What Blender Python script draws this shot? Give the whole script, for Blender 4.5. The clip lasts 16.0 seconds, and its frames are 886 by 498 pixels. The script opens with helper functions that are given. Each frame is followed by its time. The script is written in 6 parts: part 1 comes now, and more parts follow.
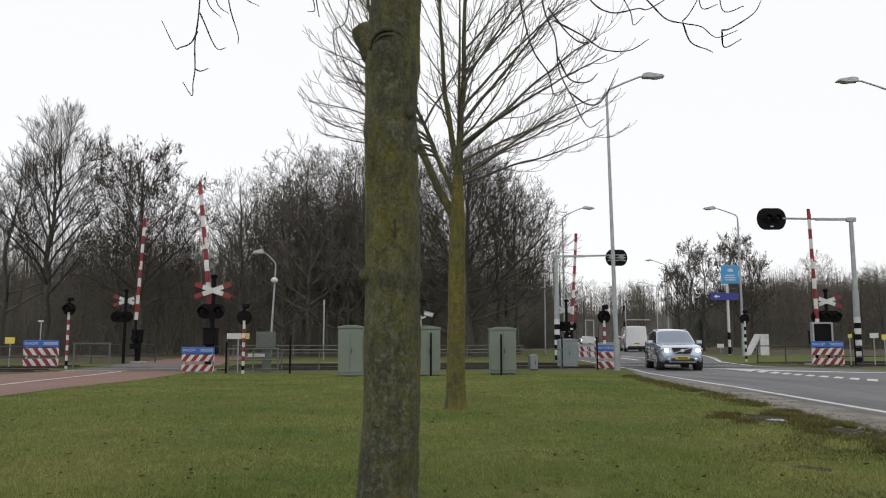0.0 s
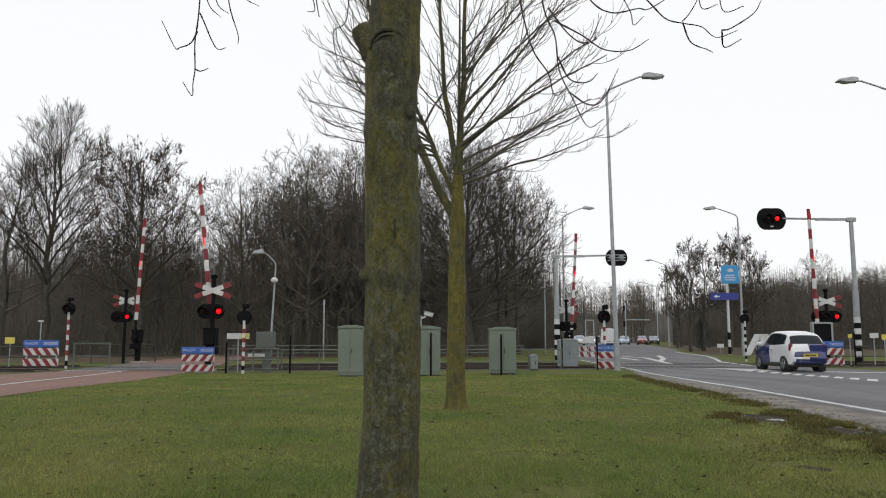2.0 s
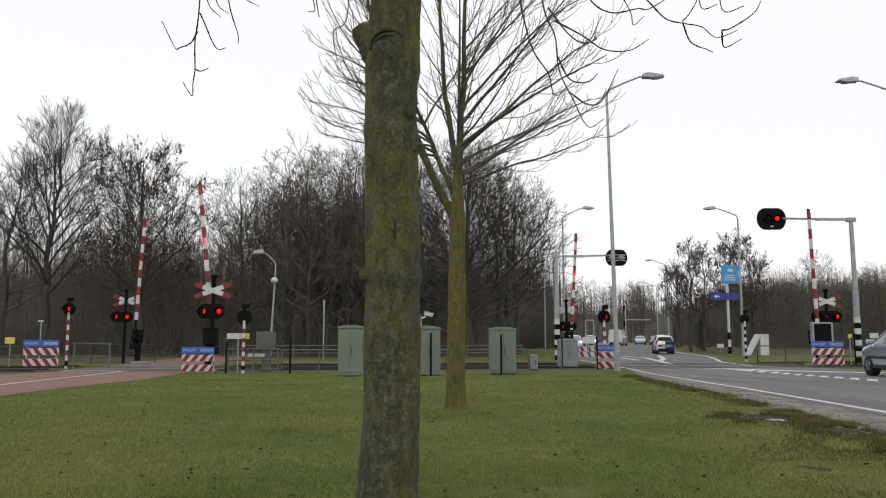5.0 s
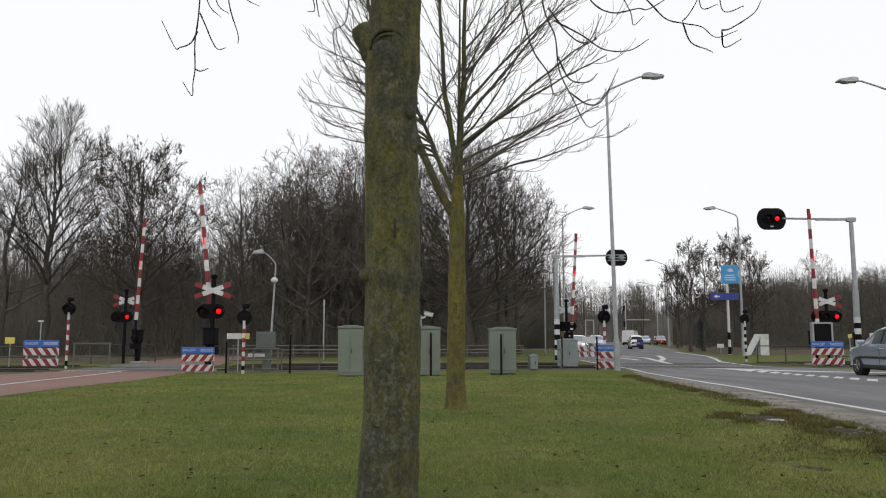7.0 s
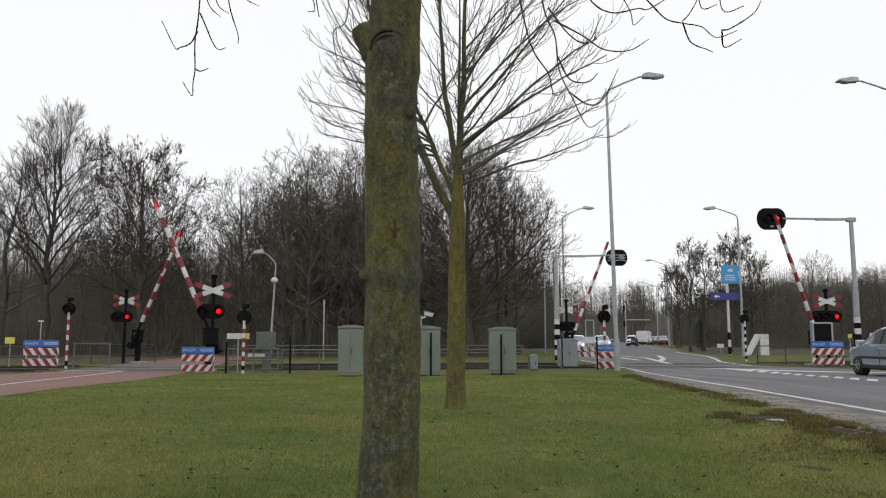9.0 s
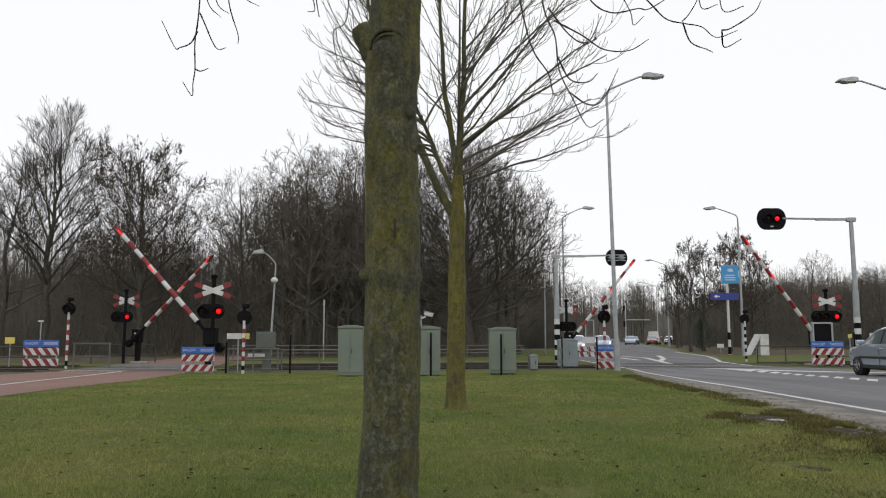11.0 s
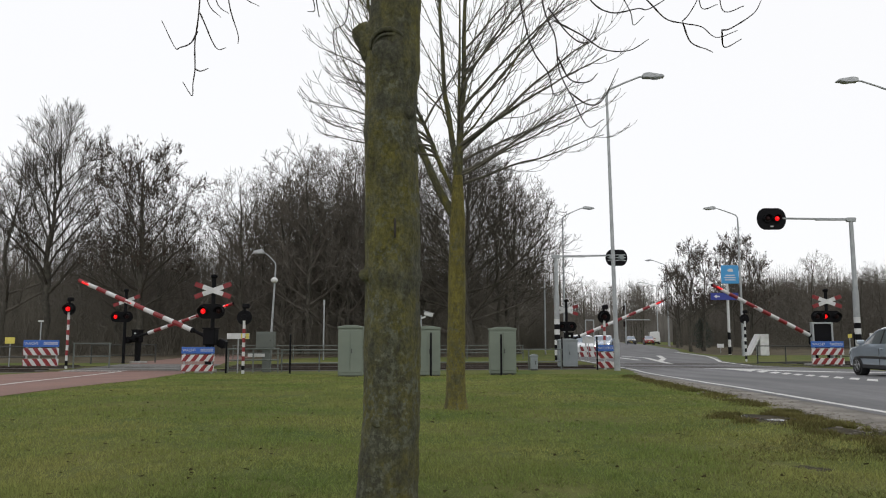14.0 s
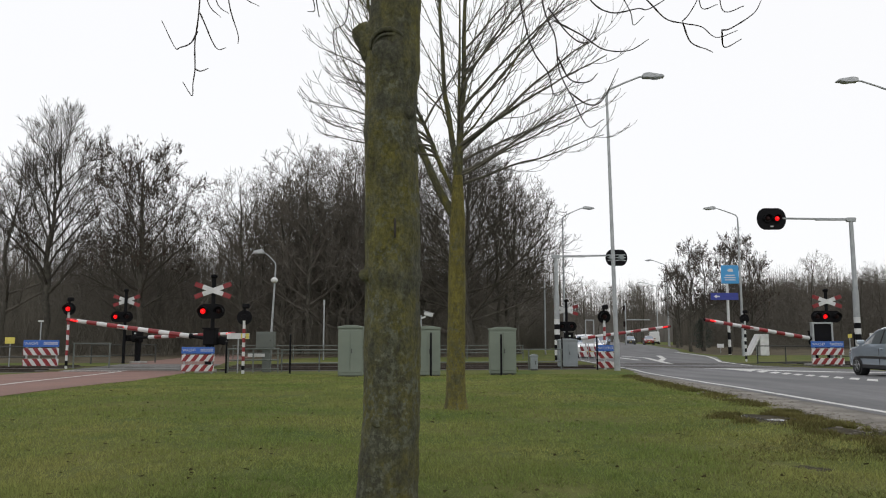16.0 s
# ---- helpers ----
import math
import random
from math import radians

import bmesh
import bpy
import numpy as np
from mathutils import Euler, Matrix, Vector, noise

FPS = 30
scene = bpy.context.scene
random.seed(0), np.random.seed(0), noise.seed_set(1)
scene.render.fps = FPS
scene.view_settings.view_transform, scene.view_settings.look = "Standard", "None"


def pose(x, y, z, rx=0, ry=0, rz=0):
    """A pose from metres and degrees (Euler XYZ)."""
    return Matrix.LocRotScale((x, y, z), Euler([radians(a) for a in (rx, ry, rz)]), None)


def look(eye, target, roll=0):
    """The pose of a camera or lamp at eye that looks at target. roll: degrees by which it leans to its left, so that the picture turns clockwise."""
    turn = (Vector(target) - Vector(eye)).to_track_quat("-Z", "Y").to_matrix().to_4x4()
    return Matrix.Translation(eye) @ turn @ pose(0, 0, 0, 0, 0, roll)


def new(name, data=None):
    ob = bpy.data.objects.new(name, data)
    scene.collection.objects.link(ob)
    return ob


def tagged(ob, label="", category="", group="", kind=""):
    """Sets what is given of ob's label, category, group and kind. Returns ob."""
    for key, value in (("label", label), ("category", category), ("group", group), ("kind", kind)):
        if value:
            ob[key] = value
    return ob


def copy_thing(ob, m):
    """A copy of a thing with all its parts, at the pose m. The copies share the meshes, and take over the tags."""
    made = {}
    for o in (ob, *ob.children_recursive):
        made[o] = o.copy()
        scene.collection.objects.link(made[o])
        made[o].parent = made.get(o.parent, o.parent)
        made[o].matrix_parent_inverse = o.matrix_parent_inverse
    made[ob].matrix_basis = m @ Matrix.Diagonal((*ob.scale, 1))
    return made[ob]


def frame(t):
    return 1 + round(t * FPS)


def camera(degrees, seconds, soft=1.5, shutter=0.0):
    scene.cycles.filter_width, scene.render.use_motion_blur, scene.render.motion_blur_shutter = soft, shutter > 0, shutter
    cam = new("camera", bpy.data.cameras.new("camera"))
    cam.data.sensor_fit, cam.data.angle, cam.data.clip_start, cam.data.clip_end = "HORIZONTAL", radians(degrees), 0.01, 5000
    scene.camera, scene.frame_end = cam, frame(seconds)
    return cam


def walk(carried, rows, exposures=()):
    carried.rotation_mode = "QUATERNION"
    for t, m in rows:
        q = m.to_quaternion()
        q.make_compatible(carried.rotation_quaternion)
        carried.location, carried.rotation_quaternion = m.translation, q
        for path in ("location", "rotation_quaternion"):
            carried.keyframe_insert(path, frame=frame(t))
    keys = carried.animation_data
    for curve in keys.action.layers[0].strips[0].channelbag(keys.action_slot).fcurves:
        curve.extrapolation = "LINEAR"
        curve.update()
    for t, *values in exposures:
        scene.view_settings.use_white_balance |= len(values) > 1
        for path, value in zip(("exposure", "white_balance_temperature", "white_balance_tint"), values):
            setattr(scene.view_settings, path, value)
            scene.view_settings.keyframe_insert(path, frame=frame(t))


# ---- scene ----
# one fixed camera on the lawn, tilted a little upwards
cam = camera(60.3, 16.0, soft=1.1)
CAMERA_POSE = pose(0, 0, 1.0, 96.717, 0, 0)
walk(cam, [(0, CAMERA_POSE), (16.0, CAMERA_POSE)])

# overcast winter sky and a very soft sun behind the cloud
world = bpy.data.worlds.new("overcast_sky")
scene.world = world
world.use_nodes = True
wn, wl = world.node_tree.nodes, world.node_tree.links
sky = wn.new("ShaderNodeTexSky")
sky.sky_type, sky.sun_disc = "NISHITA", False
sky.sun_elevation, sky.sun_rotation = radians(28), radians(150)
veil = wn.new("ShaderNodeMix")
veil.data_type = "RGBA"
veil.inputs["Factor"].default_value = 0.93
veil.inputs["B"].default_value = (10.6, 10.6, 10.75, 1)
wl.new(sky.outputs["Color"], veil.inputs["A"])
back = wn["Background"]
wl.new(veil.outputs["Result"], back.inputs["Color"])
back.inputs["Strength"].default_value = 0.097
sun_data = bpy.data.lights.new("sun", "SUN")
sun_data.energy, sun_data.angle, sun_data.color = 0.35, radians(25), (1.0, 0.96, 0.9)
sun = new("sun", sun_data)
sun.matrix_world = look((-20, -40, 40), (0, 20, 0))
scene.view_settings.exposure = 0.0

# ---------------------------------------------------------------- materials


def mat(name, c1, c2=None, scale=4.0, rough=0.6, metal=0.0, bump=0.15, fine=60.0, vary=0.25, glow=0.0, island=0.0, stretch=None, sheen=0.5):
    m = bpy.data.materials.new(name)
    m.use_nodes = True
    n, l = m.node_tree.nodes, m.node_tree.links
    b = n["Principled BSDF"]
    b.inputs["Roughness"].default_value, b.inputs["Metallic"].default_value = rough, metal
    b.inputs["Specular IOR Level"].default_value = sheen
    c2 = c2 or tuple(v * 0.75 for v in c1)
    co = n.new("ShaderNodeTexCoord")
    big, small = n.new("ShaderNodeTexNoise"), n.new("ShaderNodeTexNoise")
    big.inputs["Scale"].default_value, big.inputs["Detail"].default_value = scale, 4
    small.inputs["Scale"].default_value, small.inputs["Detail"].default_value = fine, 3
    ramp = n.new("ShaderNodeValToRGB")
    ramp.color_ramp.elements[0].position, ramp.color_ramp.elements[1].position = 0.35, 0.65
    ramp.color_ramp.elements[0].color, ramp.color_ramp.elements[1].color = (*c2, 1), (*c1, 1)
    mix = n.new("ShaderNodeMix")
    mix.data_type, mix.blend_type = "RGBA", "MULTIPLY"
    mix.inputs["Factor"].default_value = vary
    mp = n.new("ShaderNodeMapping")
    mp.inputs["Scale"].default_value = stretch or (1, 1, 1)
    l.new(co.outputs["Object"], mp.inputs["Vector"])
    for t in (big, small):
        l.new(mp.outputs["Vector"], t.inputs["Vector"])
    l.new(big.outputs["Fac"], ramp.inputs["Fac"])
    l.new(ramp.outputs["Color"], mix.inputs["A"])
    l.new(small.outputs["Fac"], mix.inputs["B"])
    out = mix.outputs["Result"]
    if island:
        geo, hsv, mul = n.new("ShaderNodeNewGeometry"), n.new("ShaderNodeHueSaturation"), n.new("ShaderNodeMapRange")
        mul.inputs["To Min"].default_value, mul.inputs["To Max"].default_value = 1 - island, 1 + island
        l.new(geo.outputs["Random Per Island"], mul.inputs["Value"])
        l.new(mul.outputs["Result"], hsv.inputs["Value"])
        l.new(out, hsv.inputs["Color"])
        out = hsv.outputs["Color"]
    l.new(out, b.inputs["Base Color"])
    if bump:
        bp = n.new("ShaderNodeBump")
        bp.inputs["Strength"].default_value, bp.inputs["Distance"].default_value = bump, 0.02
        l.new(small.outputs["Fac"], bp.inputs["Height"])
        l.new(bp.outputs["Normal"], b.inputs["Normal"])
    if glow:
        b.inputs["Emission Color"].default_value, b.inputs["Emission Strength"].default_value = (*c1, 1), glow
    return m


def glass(name, colour, rough=0.05):
    m = bpy.data.materials.new(name)
    m.use_nodes = True
    b = m.node_tree.nodes["Principled BSDF"]
    b.inputs["Base Color"].default_value, b.inputs["Roughness"].default_value = (*colour, 1), rough
    b.inputs["Specular IOR Level"].default_value = 0.6
    return m


GRASS = mat("short_grass", (0.172, 0.172, 0.062), (0.100, 0.138, 0.040), 0.55, 0.95, sheen=0.05, bump=0.6, fine=14, vary=0.5)
BLADE = mat("grass_blade", (0.350, 0.352, 0.120), (0.186, 0.262, 0.070), 0.42, 0.9, sheen=0.1, bump=0, fine=3, vary=0.4, island=0.32)
TUFT = mat("coarse_verge_grass", (0.170, 0.152, 0.056), (0.104, 0.102, 0.036), 0.8, 0.9, sheen=0.1, bump=0, fine=3, vary=0.4, island=0.25)


def let_light_through(m, share):
    """Leaf-like light transmission for thin blades."""
    n, l = m.node_tree.nodes, m.node_tree.links
    b, out = n["Principled BSDF"], n["Material Output"]
    thin, mix = n.new("ShaderNodeBsdfTranslucent"), n.new("ShaderNodeMixShader")
    mix.inputs["Fac"].default_value = share
    for link in list(b.inputs["Base Color"].links):
        l.new(link.from_socket, thin.inputs["Color"])
    l.new(b.outputs["BSDF"], mix.inputs[1])
    l.new(thin.outputs["BSDF"], mix.inputs[2])
    l.new(mix.outputs["Shader"], out.inputs["Surface"])


let_light_through(BLADE, 0.5)
LITTER = mat("leaf_litter", (0.155, 0.128, 0.088), (0.085, 0.072, 0.048), 0.6, 0.95, sheen=0.1, bump=0.5, fine=9, vary=0.6)
MUD = mat("wet_mud", (0.275, 0.250, 0.212), (0.130, 0.115, 0.092), 2.2, 0.75, bump=0.8, fine=18, vary=0.6)
WET_MUD = mat("soaked_mud", (0.090, 0.078, 0.052), (0.040, 0.036, 0.024), 3.0, 0.95, sheen=0.1, bump=1.0, fine=26, vary=0.6)
WATER = glass("puddle_water", (0.05, 0.05, 0.045), 0.03)
ASPHALT = mat("grey_asphalt", (0.192, 0.192, 0.198), (0.120, 0.121, 0.127), 1.1, 0.85, bump=0.3, fine=16, vary=0.5, stretch=(1, 0.12, 1))
RED_ASPHALT = mat("red_asphalt", (0.25, 0.14, 0.112), (0.19, 0.11, 0.09), 0.6, 0.9, bump=0.25, fine=45, vary=0.3)
PAINT_LINE = mat("road_paint", (0.72, 0.72, 0.70), (0.55, 0.55, 0.53), 2.0, 0.8, fine=30, vary=0.3)
DECK = mat("worn_crossing_slabs", (0.20, 0.198, 0.19), (0.12, 0.118, 0.112), 1.5, 0.9, bump=0.3, fine=20, vary=0.5)
CONCRETE = mat("grey_concrete", (0.36, 0.35, 0.33), (0.27, 0.26, 0.24), 2.0, 0.9, bump=0.3, fine=40)
BALLAST = mat("track_ballast", (0.115, 0.102, 0.086), (0.058, 0.052, 0.044), 6, 0.95, bump=1.0, fine=22, vary=0.7)
RAIL = mat("worn_rail_steel", (0.085, 0.066, 0.052), (0.05, 0.04, 0.032), 5, 0.6, 0.5)
GALV = mat("galvanised_steel", (0.42, 0.44, 0.45), (0.33, 0.35, 0.36), 3, 0.5, 0.45, bump=0.05)
POST_GREY = mat("grey_green_painted_steel", (0.14, 0.155, 0.14), (0.11, 0.125, 0.115), 2, 0.55, 0.1, bump=0.05)
LANTERN = mat("pale_lantern_paint", (0.52, 0.54, 0.56), (0.40, 0.42, 0.44), 5, 0.5, bump=0.04)
DARK_STEEL = mat("dark_painted_steel", (0.05, 0.055, 0.05), (0.03, 0.034, 0.03), 4, 0.5, 0.2)
BLACK = mat("black_enamel", (0.007, 0.007, 0.009), (0.005, 0.005, 0.006), 4, 0.75, bump=0.05, sheen=0.15)
WHITE = mat("white_enamel", (0.66, 0.67, 0.67), (0.54, 0.55, 0.55), 3, 0.45, bump=0.04, vary=0.2)
RED = mat("red_reflective_paint", (0.27, 0.016, 0.020), (0.18, 0.012, 0.016), 3, 0.45, bump=0.04, vary=0.2)
BLUE = mat("blue_sign_sheet", (0.035, 0.13, 0.48), (0.03, 0.11, 0.42), 3, 0.4, bump=0.03, vary=0.15)
SKYBLUE = mat("light_blue_sign_sheet", (0.05, 0.32, 0.66), (0.045, 0.28, 0.6), 3, 0.4, bump=0.03, vary=0.15)
DEEPBLUE = mat("deep_blue_sign_sheet", (0.03, 0.045, 0.30), (0.025, 0.04, 0.26), 3, 0.4, bump=0.03, vary=0.15)
YELLOW = mat("yellow_sign_sheet", (0.72, 0.62, 0.12), (0.62, 0.52, 0.10), 3, 0.5, bump=0.03, vary=0.15)
CAB_GREEN = mat("grey_green_cabinet_paint", (0.188, 0.222, 0.179), (0.160, 0.192, 0.156), 1.6, 0.6, bump=0.06, vary=0.2)
CAB_GREY = mat("light_grey_cabinet_paint", (0.27, 0.30, 0.31), (0.22, 0.25, 0.26), 1.6, 0.55, bump=0.06, vary=0.2)
LENS_DARK = mat("dark_red_lens", (0.020, 0.003, 0.003), (0.014, 0.002, 0.002), 6, 0.5, bump=0, sheen=0.25)
LENS_LIT = mat("lit_red_lens", (1.0, 0.006, 0.008), (1.0, 0.006, 0.008), 6, 0.3, bump=0, vary=0, glow=1.0)
BRANCH = mat("bare_branch_bark", (0.072, 0.064, 0.048), (0.05, 0.044, 0.034), 3, 0.9, bump=0.3, fine=30, vary=0.4)
FAR_BARK = mat("distant_bark", (0.146, 0.130, 0.108), (0.100, 0.089, 0.074), 1, 0.95, bump=0, fine=8, vary=0.35)
# paler than DEEP_WOOD: the haze of distance is put into the colour
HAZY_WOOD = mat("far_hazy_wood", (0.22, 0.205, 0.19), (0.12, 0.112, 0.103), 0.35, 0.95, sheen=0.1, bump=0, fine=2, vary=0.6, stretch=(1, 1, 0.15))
LAWN_BRANCH = mat("pale_branch_bark", (0.125, 0.117, 0.085), (0.065, 0.060, 0.045), 5, 0.9, bump=0.3, fine=40, vary=0.5)
WOOD_TRUNK = mat("dark_trunk_bark", (0.105, 0.098, 0.078), (0.055, 0.051, 0.041), 3, 0.95, bump=0.4, fine=25, vary=0.5)
BRUSH = mat("bare_brushwood", (0.180, 0.166, 0.136), (0.125, 0.115, 0.094), 1.2, 0.95, sheen=0.1, bump=0, fine=6, vary=0.6, stretch=(1, 1, 0.1))
DEEP_WOOD = mat("dense_wood_brown", (0.165, 0.152, 0.124), (0.088, 0.082, 0.068), 1.2, 0.95, sheen=0.1, bump=0, fine=6, vary=0.7, stretch=(1, 1, 0.1))
EVERGREEN = mat("dark_evergreen_leaf", (0.030, 0.042, 0.020), (0.018, 0.026, 0.012), 3, 0.6, bump=0, fine=9, vary=0.4, island=0.4)
FALLEN_LEAF = mat("rotting_leaf", (0.060, 0.050, 0.024), (0.032, 0.028, 0.014), 3, 1.0, sheen=0.0, bump=0, fine=9, vary=0.4, island=0.4)
DEAD_LEAF = mat("withered_brown_leaf", (0.066, 0.042, 0.026), (0.034, 0.022, 0.015), 2, 0.8, bump=0, fine=9, vary=0.4, island=0.4)
RUBBER = mat("tyre_rubber", (0.018, 0.018, 0.018), (0.012, 0.012, 0.012), 9, 0.85)
ALLOY = mat("alloy_wheel", (0.45, 0.46, 0.47), (0.36, 0.37, 0.38), 6, 0.35, 0.8, bump=0)
PLASTIC = mat("black_bumper_plastic", (0.03, 0.03, 0.032), (0.022, 0.022, 0.024), 8, 0.6)
# opaque windscreen; the pale blue base colour stands in for reflected sky
SCREEN = glass("windscreen_glass_painted_sky", (0.15, 0.19, 0.24), 0.04)
SCREEN.node_tree.nodes["Principled BSDF"].inputs["Specular IOR Level"].default_value = 1.0
WINDOW = glass("tinted_car_glass", (0.012, 0.016, 0.02), 0.06)
WINDOW.node_tree.nodes["Principled BSDF"].inputs["Specular IOR Level"].default_value = 0.3
# opaque too: reflection and light seen through it are put into the grey base
SIDE_GLASS = glass("side_glass_painted_reflection", (0.075, 0.088, 0.092), 0.04)
SIDE_GLASS.node_tree.nodes["Principled BSDF"].inputs["Specular IOR Level"].default_value = 0.9
HEADLIGHT = mat("lit_headlight", (1.0, 0.98, 0.94), (1.0, 0.98, 0.94), 3, 0.2, bump=0, vary=0, glow=5.0)
CLEAR_LAMP = mat("clear_lamp_glass", (0.55, 0.57, 0.6), (0.45, 0.47, 0.5), 8, 0.15, 0.3, bump=0)
TAIL = mat("red_tail_lens", (0.20, 0.012, 0.014), (0.15, 0.01, 0.01), 6, 0.2, bump=0)
PLATE = mat("yellow_number_plate", (0.68, 0.50, 0.04), (0.62, 0.45, 0.035), 4, 0.5, bump=0, vary=0.1)


def car_paint(name, colour, metal=0.3):
    m = mat(name, colour, tuple(v * 0.93 for v in colour), 1.2, 0.22, metal, bump=0, fine=300, vary=0.1)
    m.node_tree.nodes["Principled BSDF"].inputs["Coat Weight"].default_value = 1.0
    return m


# ---------------------------------------------------------------- mesh helpers


def mesh_of(name, verts, faces, material, smooth=False):
    me = bpy.data.meshes.new(name)
    me.from_pydata(verts, [], faces)
    mats = material if isinstance(material, (list, tuple)) else [material]
    for m in mats:
        me.materials.append(m)
    if smooth:
        me.shade_smooth()
    return me


def part(name, bm, material, parent, label="", smooth=False):
    """Links a bmesh as one mesh object under a thing or a part."""
    me = bpy.data.meshes.new(name)
    bm.to_mesh(me)
    bm.free()
    for m in material if isinstance(material, (list, tuple)) else [material]:
        me.materials.append(m)
    if smooth:
        me.shade_smooth()
    ob = new(name, me)
    ob.parent = parent
    if label:
        tagged(ob, label)
    return ob


def thing(name, m, label, category, group="", kind=""):
    ob = new(name)
    ob.empty_display_size = 0.2
    ob.matrix_basis = m
    return tagged(ob, label, category, group, kind)


def box(size, at=(0, 0, 0), rot=(0, 0, 0), bevel=0.006, bm=None, mi=0):
    own = bmesh.new()
    bmesh.ops.create_cube(own, size=1)
    bmesh.ops.scale(own, vec=size, verts=own.verts)
    if bevel:
        bmesh.ops.bevel(own, geom=own.edges, offset=min(bevel, min(size) * 0.4), segments=1, affect="EDGES")
    return merge(own, pose(*at, *rot), bm, mi)


def merge(own, m, bm, mi):
    bmesh.ops.transform(own, matrix=m, verts=own.verts)
    for f in own.faces:
        f.material_index = mi
    if bm is None:
        return own
    me = bpy.data.meshes.new("tmp")
    own.to_mesh(me)
    own.free()
    bm.from_mesh(me)
    bpy.data.meshes.remove(me)
    return bm


def rod(a, b, r1, r2=None, seg=10, bm=None, mi=0, caps=True):
    a, b = Vector(a), Vector(b)
    own = bmesh.new()
    bmesh.ops.create_cone(own, cap_ends=caps, segments=seg, radius1=r1, radius2=r1 if r2 is None else r2, depth=(b - a).length)
    m = Matrix.Translation((a + b) / 2) @ (b - a).to_track_quat("Z", "Y").to_matrix().to_4x4()
    return merge(own, m, bm, mi)


def ball(r, at=(0, 0, 0), scale=(1, 1, 1), bm=None, mi=0, u=14, v=8):
    own = bmesh.new()
    bmesh.ops.create_uvsphere(own, u_segments=u, v_segments=v, radius=r)
    return merge(own, Matrix.Translation(at) @ Matrix.Diagonal((*scale, 1)), bm, mi)


def prism(outline, thick, axis="Y", at=(0, 0, 0), bm=None, mi=0, bevel=0.0):
    """Extrudes an outline: (x, z) along Y, or (x, y) along Z."""
    own = bmesh.new()
    if axis == "Y":
        vs = [own.verts.new((u, -thick / 2, w)) for u, w in outline]
        move = (0, thick, 0)
    else:
        vs = [own.verts.new((u, w, -thick / 2)) for u, w in outline]
        move = (0, 0, thick)
    f = own.faces.new(vs)
    got = bmesh.ops.extrude_face_region(own, geom=[f])
    bmesh.ops.translate(own, vec=move, verts=[e for e in got["geom"] if isinstance(e, bmesh.types.BMVert)])
    bmesh.ops.recalc_face_normals(own, faces=own.faces)
    if bevel:
        bmesh.ops.bevel(own, geom=own.edges, offset=bevel, segments=1, affect="EDGES")
    return merge(own, Matrix.Translation(at), bm, mi)


def tube(points, radii, sides, V, F, cap=True):
    """Adds a tapered bent tube to vertex and face lists."""
    start = len(V)
    n = len(points)
    for i, p in enumerate(points):
        d = (points[min(i + 1, n - 1)] - points[max(i - 1, 0)]).normalized()
        u = d.orthogonal().normalized() if i == 0 else (u - d * u.dot(d)).normalized()
        w = d.cross(u)
        for k in range(sides):
            a = 2 * math.pi * k / sides
            V.append(tuple(p + (u * math.cos(a) + w * math.sin(a)) * radii[i]))
    for i in range(n - 1):
        for k in range(sides):
            a, b = start + i * sides + k, start + i * sides + (k + 1) % sides
            F.append((a, b, b + sides, a + sides))
    if cap and sides > 3:
        F.append(tuple(start + (n - 1) * sides + k for k in range(sides)))


def text_mesh(words, height, material, parent, m, name="lettering"):
    cu = bpy.data.curves.new("lettering", "FONT")
    cu.body, cu.size, cu.extrude, cu.align_x = words, height * 1.4, 0.002, "LEFT"
    tmp = new("tmp_text", cu)
    me = bpy.data.meshes.new_from_object(tmp.evaluated_get(bpy.context.evaluated_depsgraph_get()))
    bpy.data.objects.remove(tmp)
    me.materials.clear()
    me.materials.append(material)
    ob = new(name, me)
    ob.parent, ob.matrix_basis = parent, m
    return ob


# ---------------------------------------------------------------- ground


def ease(a, b, v):
    u = min(1.0, max(0.0, (v - a) / (b - a)))
    return u * u * (3 - 2 * u)


def ground_z(y):
    """The land dips 22 cm towards the railway and rises again behind it."""
    return -0.22 * ease(14, 30, y) + 0.22 * ease(50, 120, y)


def on(x, y, rz=0, dz=0.0):
    return pose(x, y, ground_z(y) + dz, 0, 0, rz)


# the road: its left edge line and its right edge as (y, x)
EDGE_L = [(-60, 1.0), (5, 5.6), (10.5, 5.95), (12.5, 5.97), (14.6, 5.99), (18.1, 6.15), (24.6, 6.85), (30.5, 7.5), (42, 7.7), (48, 7.9), (60, 9.0), (80, 12.5), (110, 18.5), (170, 30), (320, 55)]
EDGE_R = [(-60, 10.0), (5, 14.0), (20, 16.2), (27, 16.8), (31, 16.4), (33, 15.0), (34.3, 14.4), (36, 14.2), (42, 15.0), (52, 18.2), (68, 20.8), (80, 24.0), (110, 30), (170, 42), (320, 68)]
LAWN_EDGE = [(2, 3.0), (5, 4.0), (7.9, 4.48), (9.06, 4.89), (9.75, 4.74), (11.2, 4.91), (12.8, 5.03), (15.6, 5.06), (19.8, 5.47), (22.8, 5.77), (27, 6.8)]
PATH_EDGE = [(-60, -6.4), (13.4, -7.7), (19.5, -7.8), (26.5, -9.0), (42, -11.5)]
# bare wet places in the lawn beside the road: x, y, half-width and half-depth
BARE = ((3.98, 9.65, 0.40, 0.42), (4.66, 10.15, 0.22, 0.30), (4.42, 8.40, 0.30, 0.36), (2.86, 6.05, 0.11, 0.13))


def along(knots, y):
    return float(np.interp(y, [k[0] for k in knots], [k[1] for k in knots]))


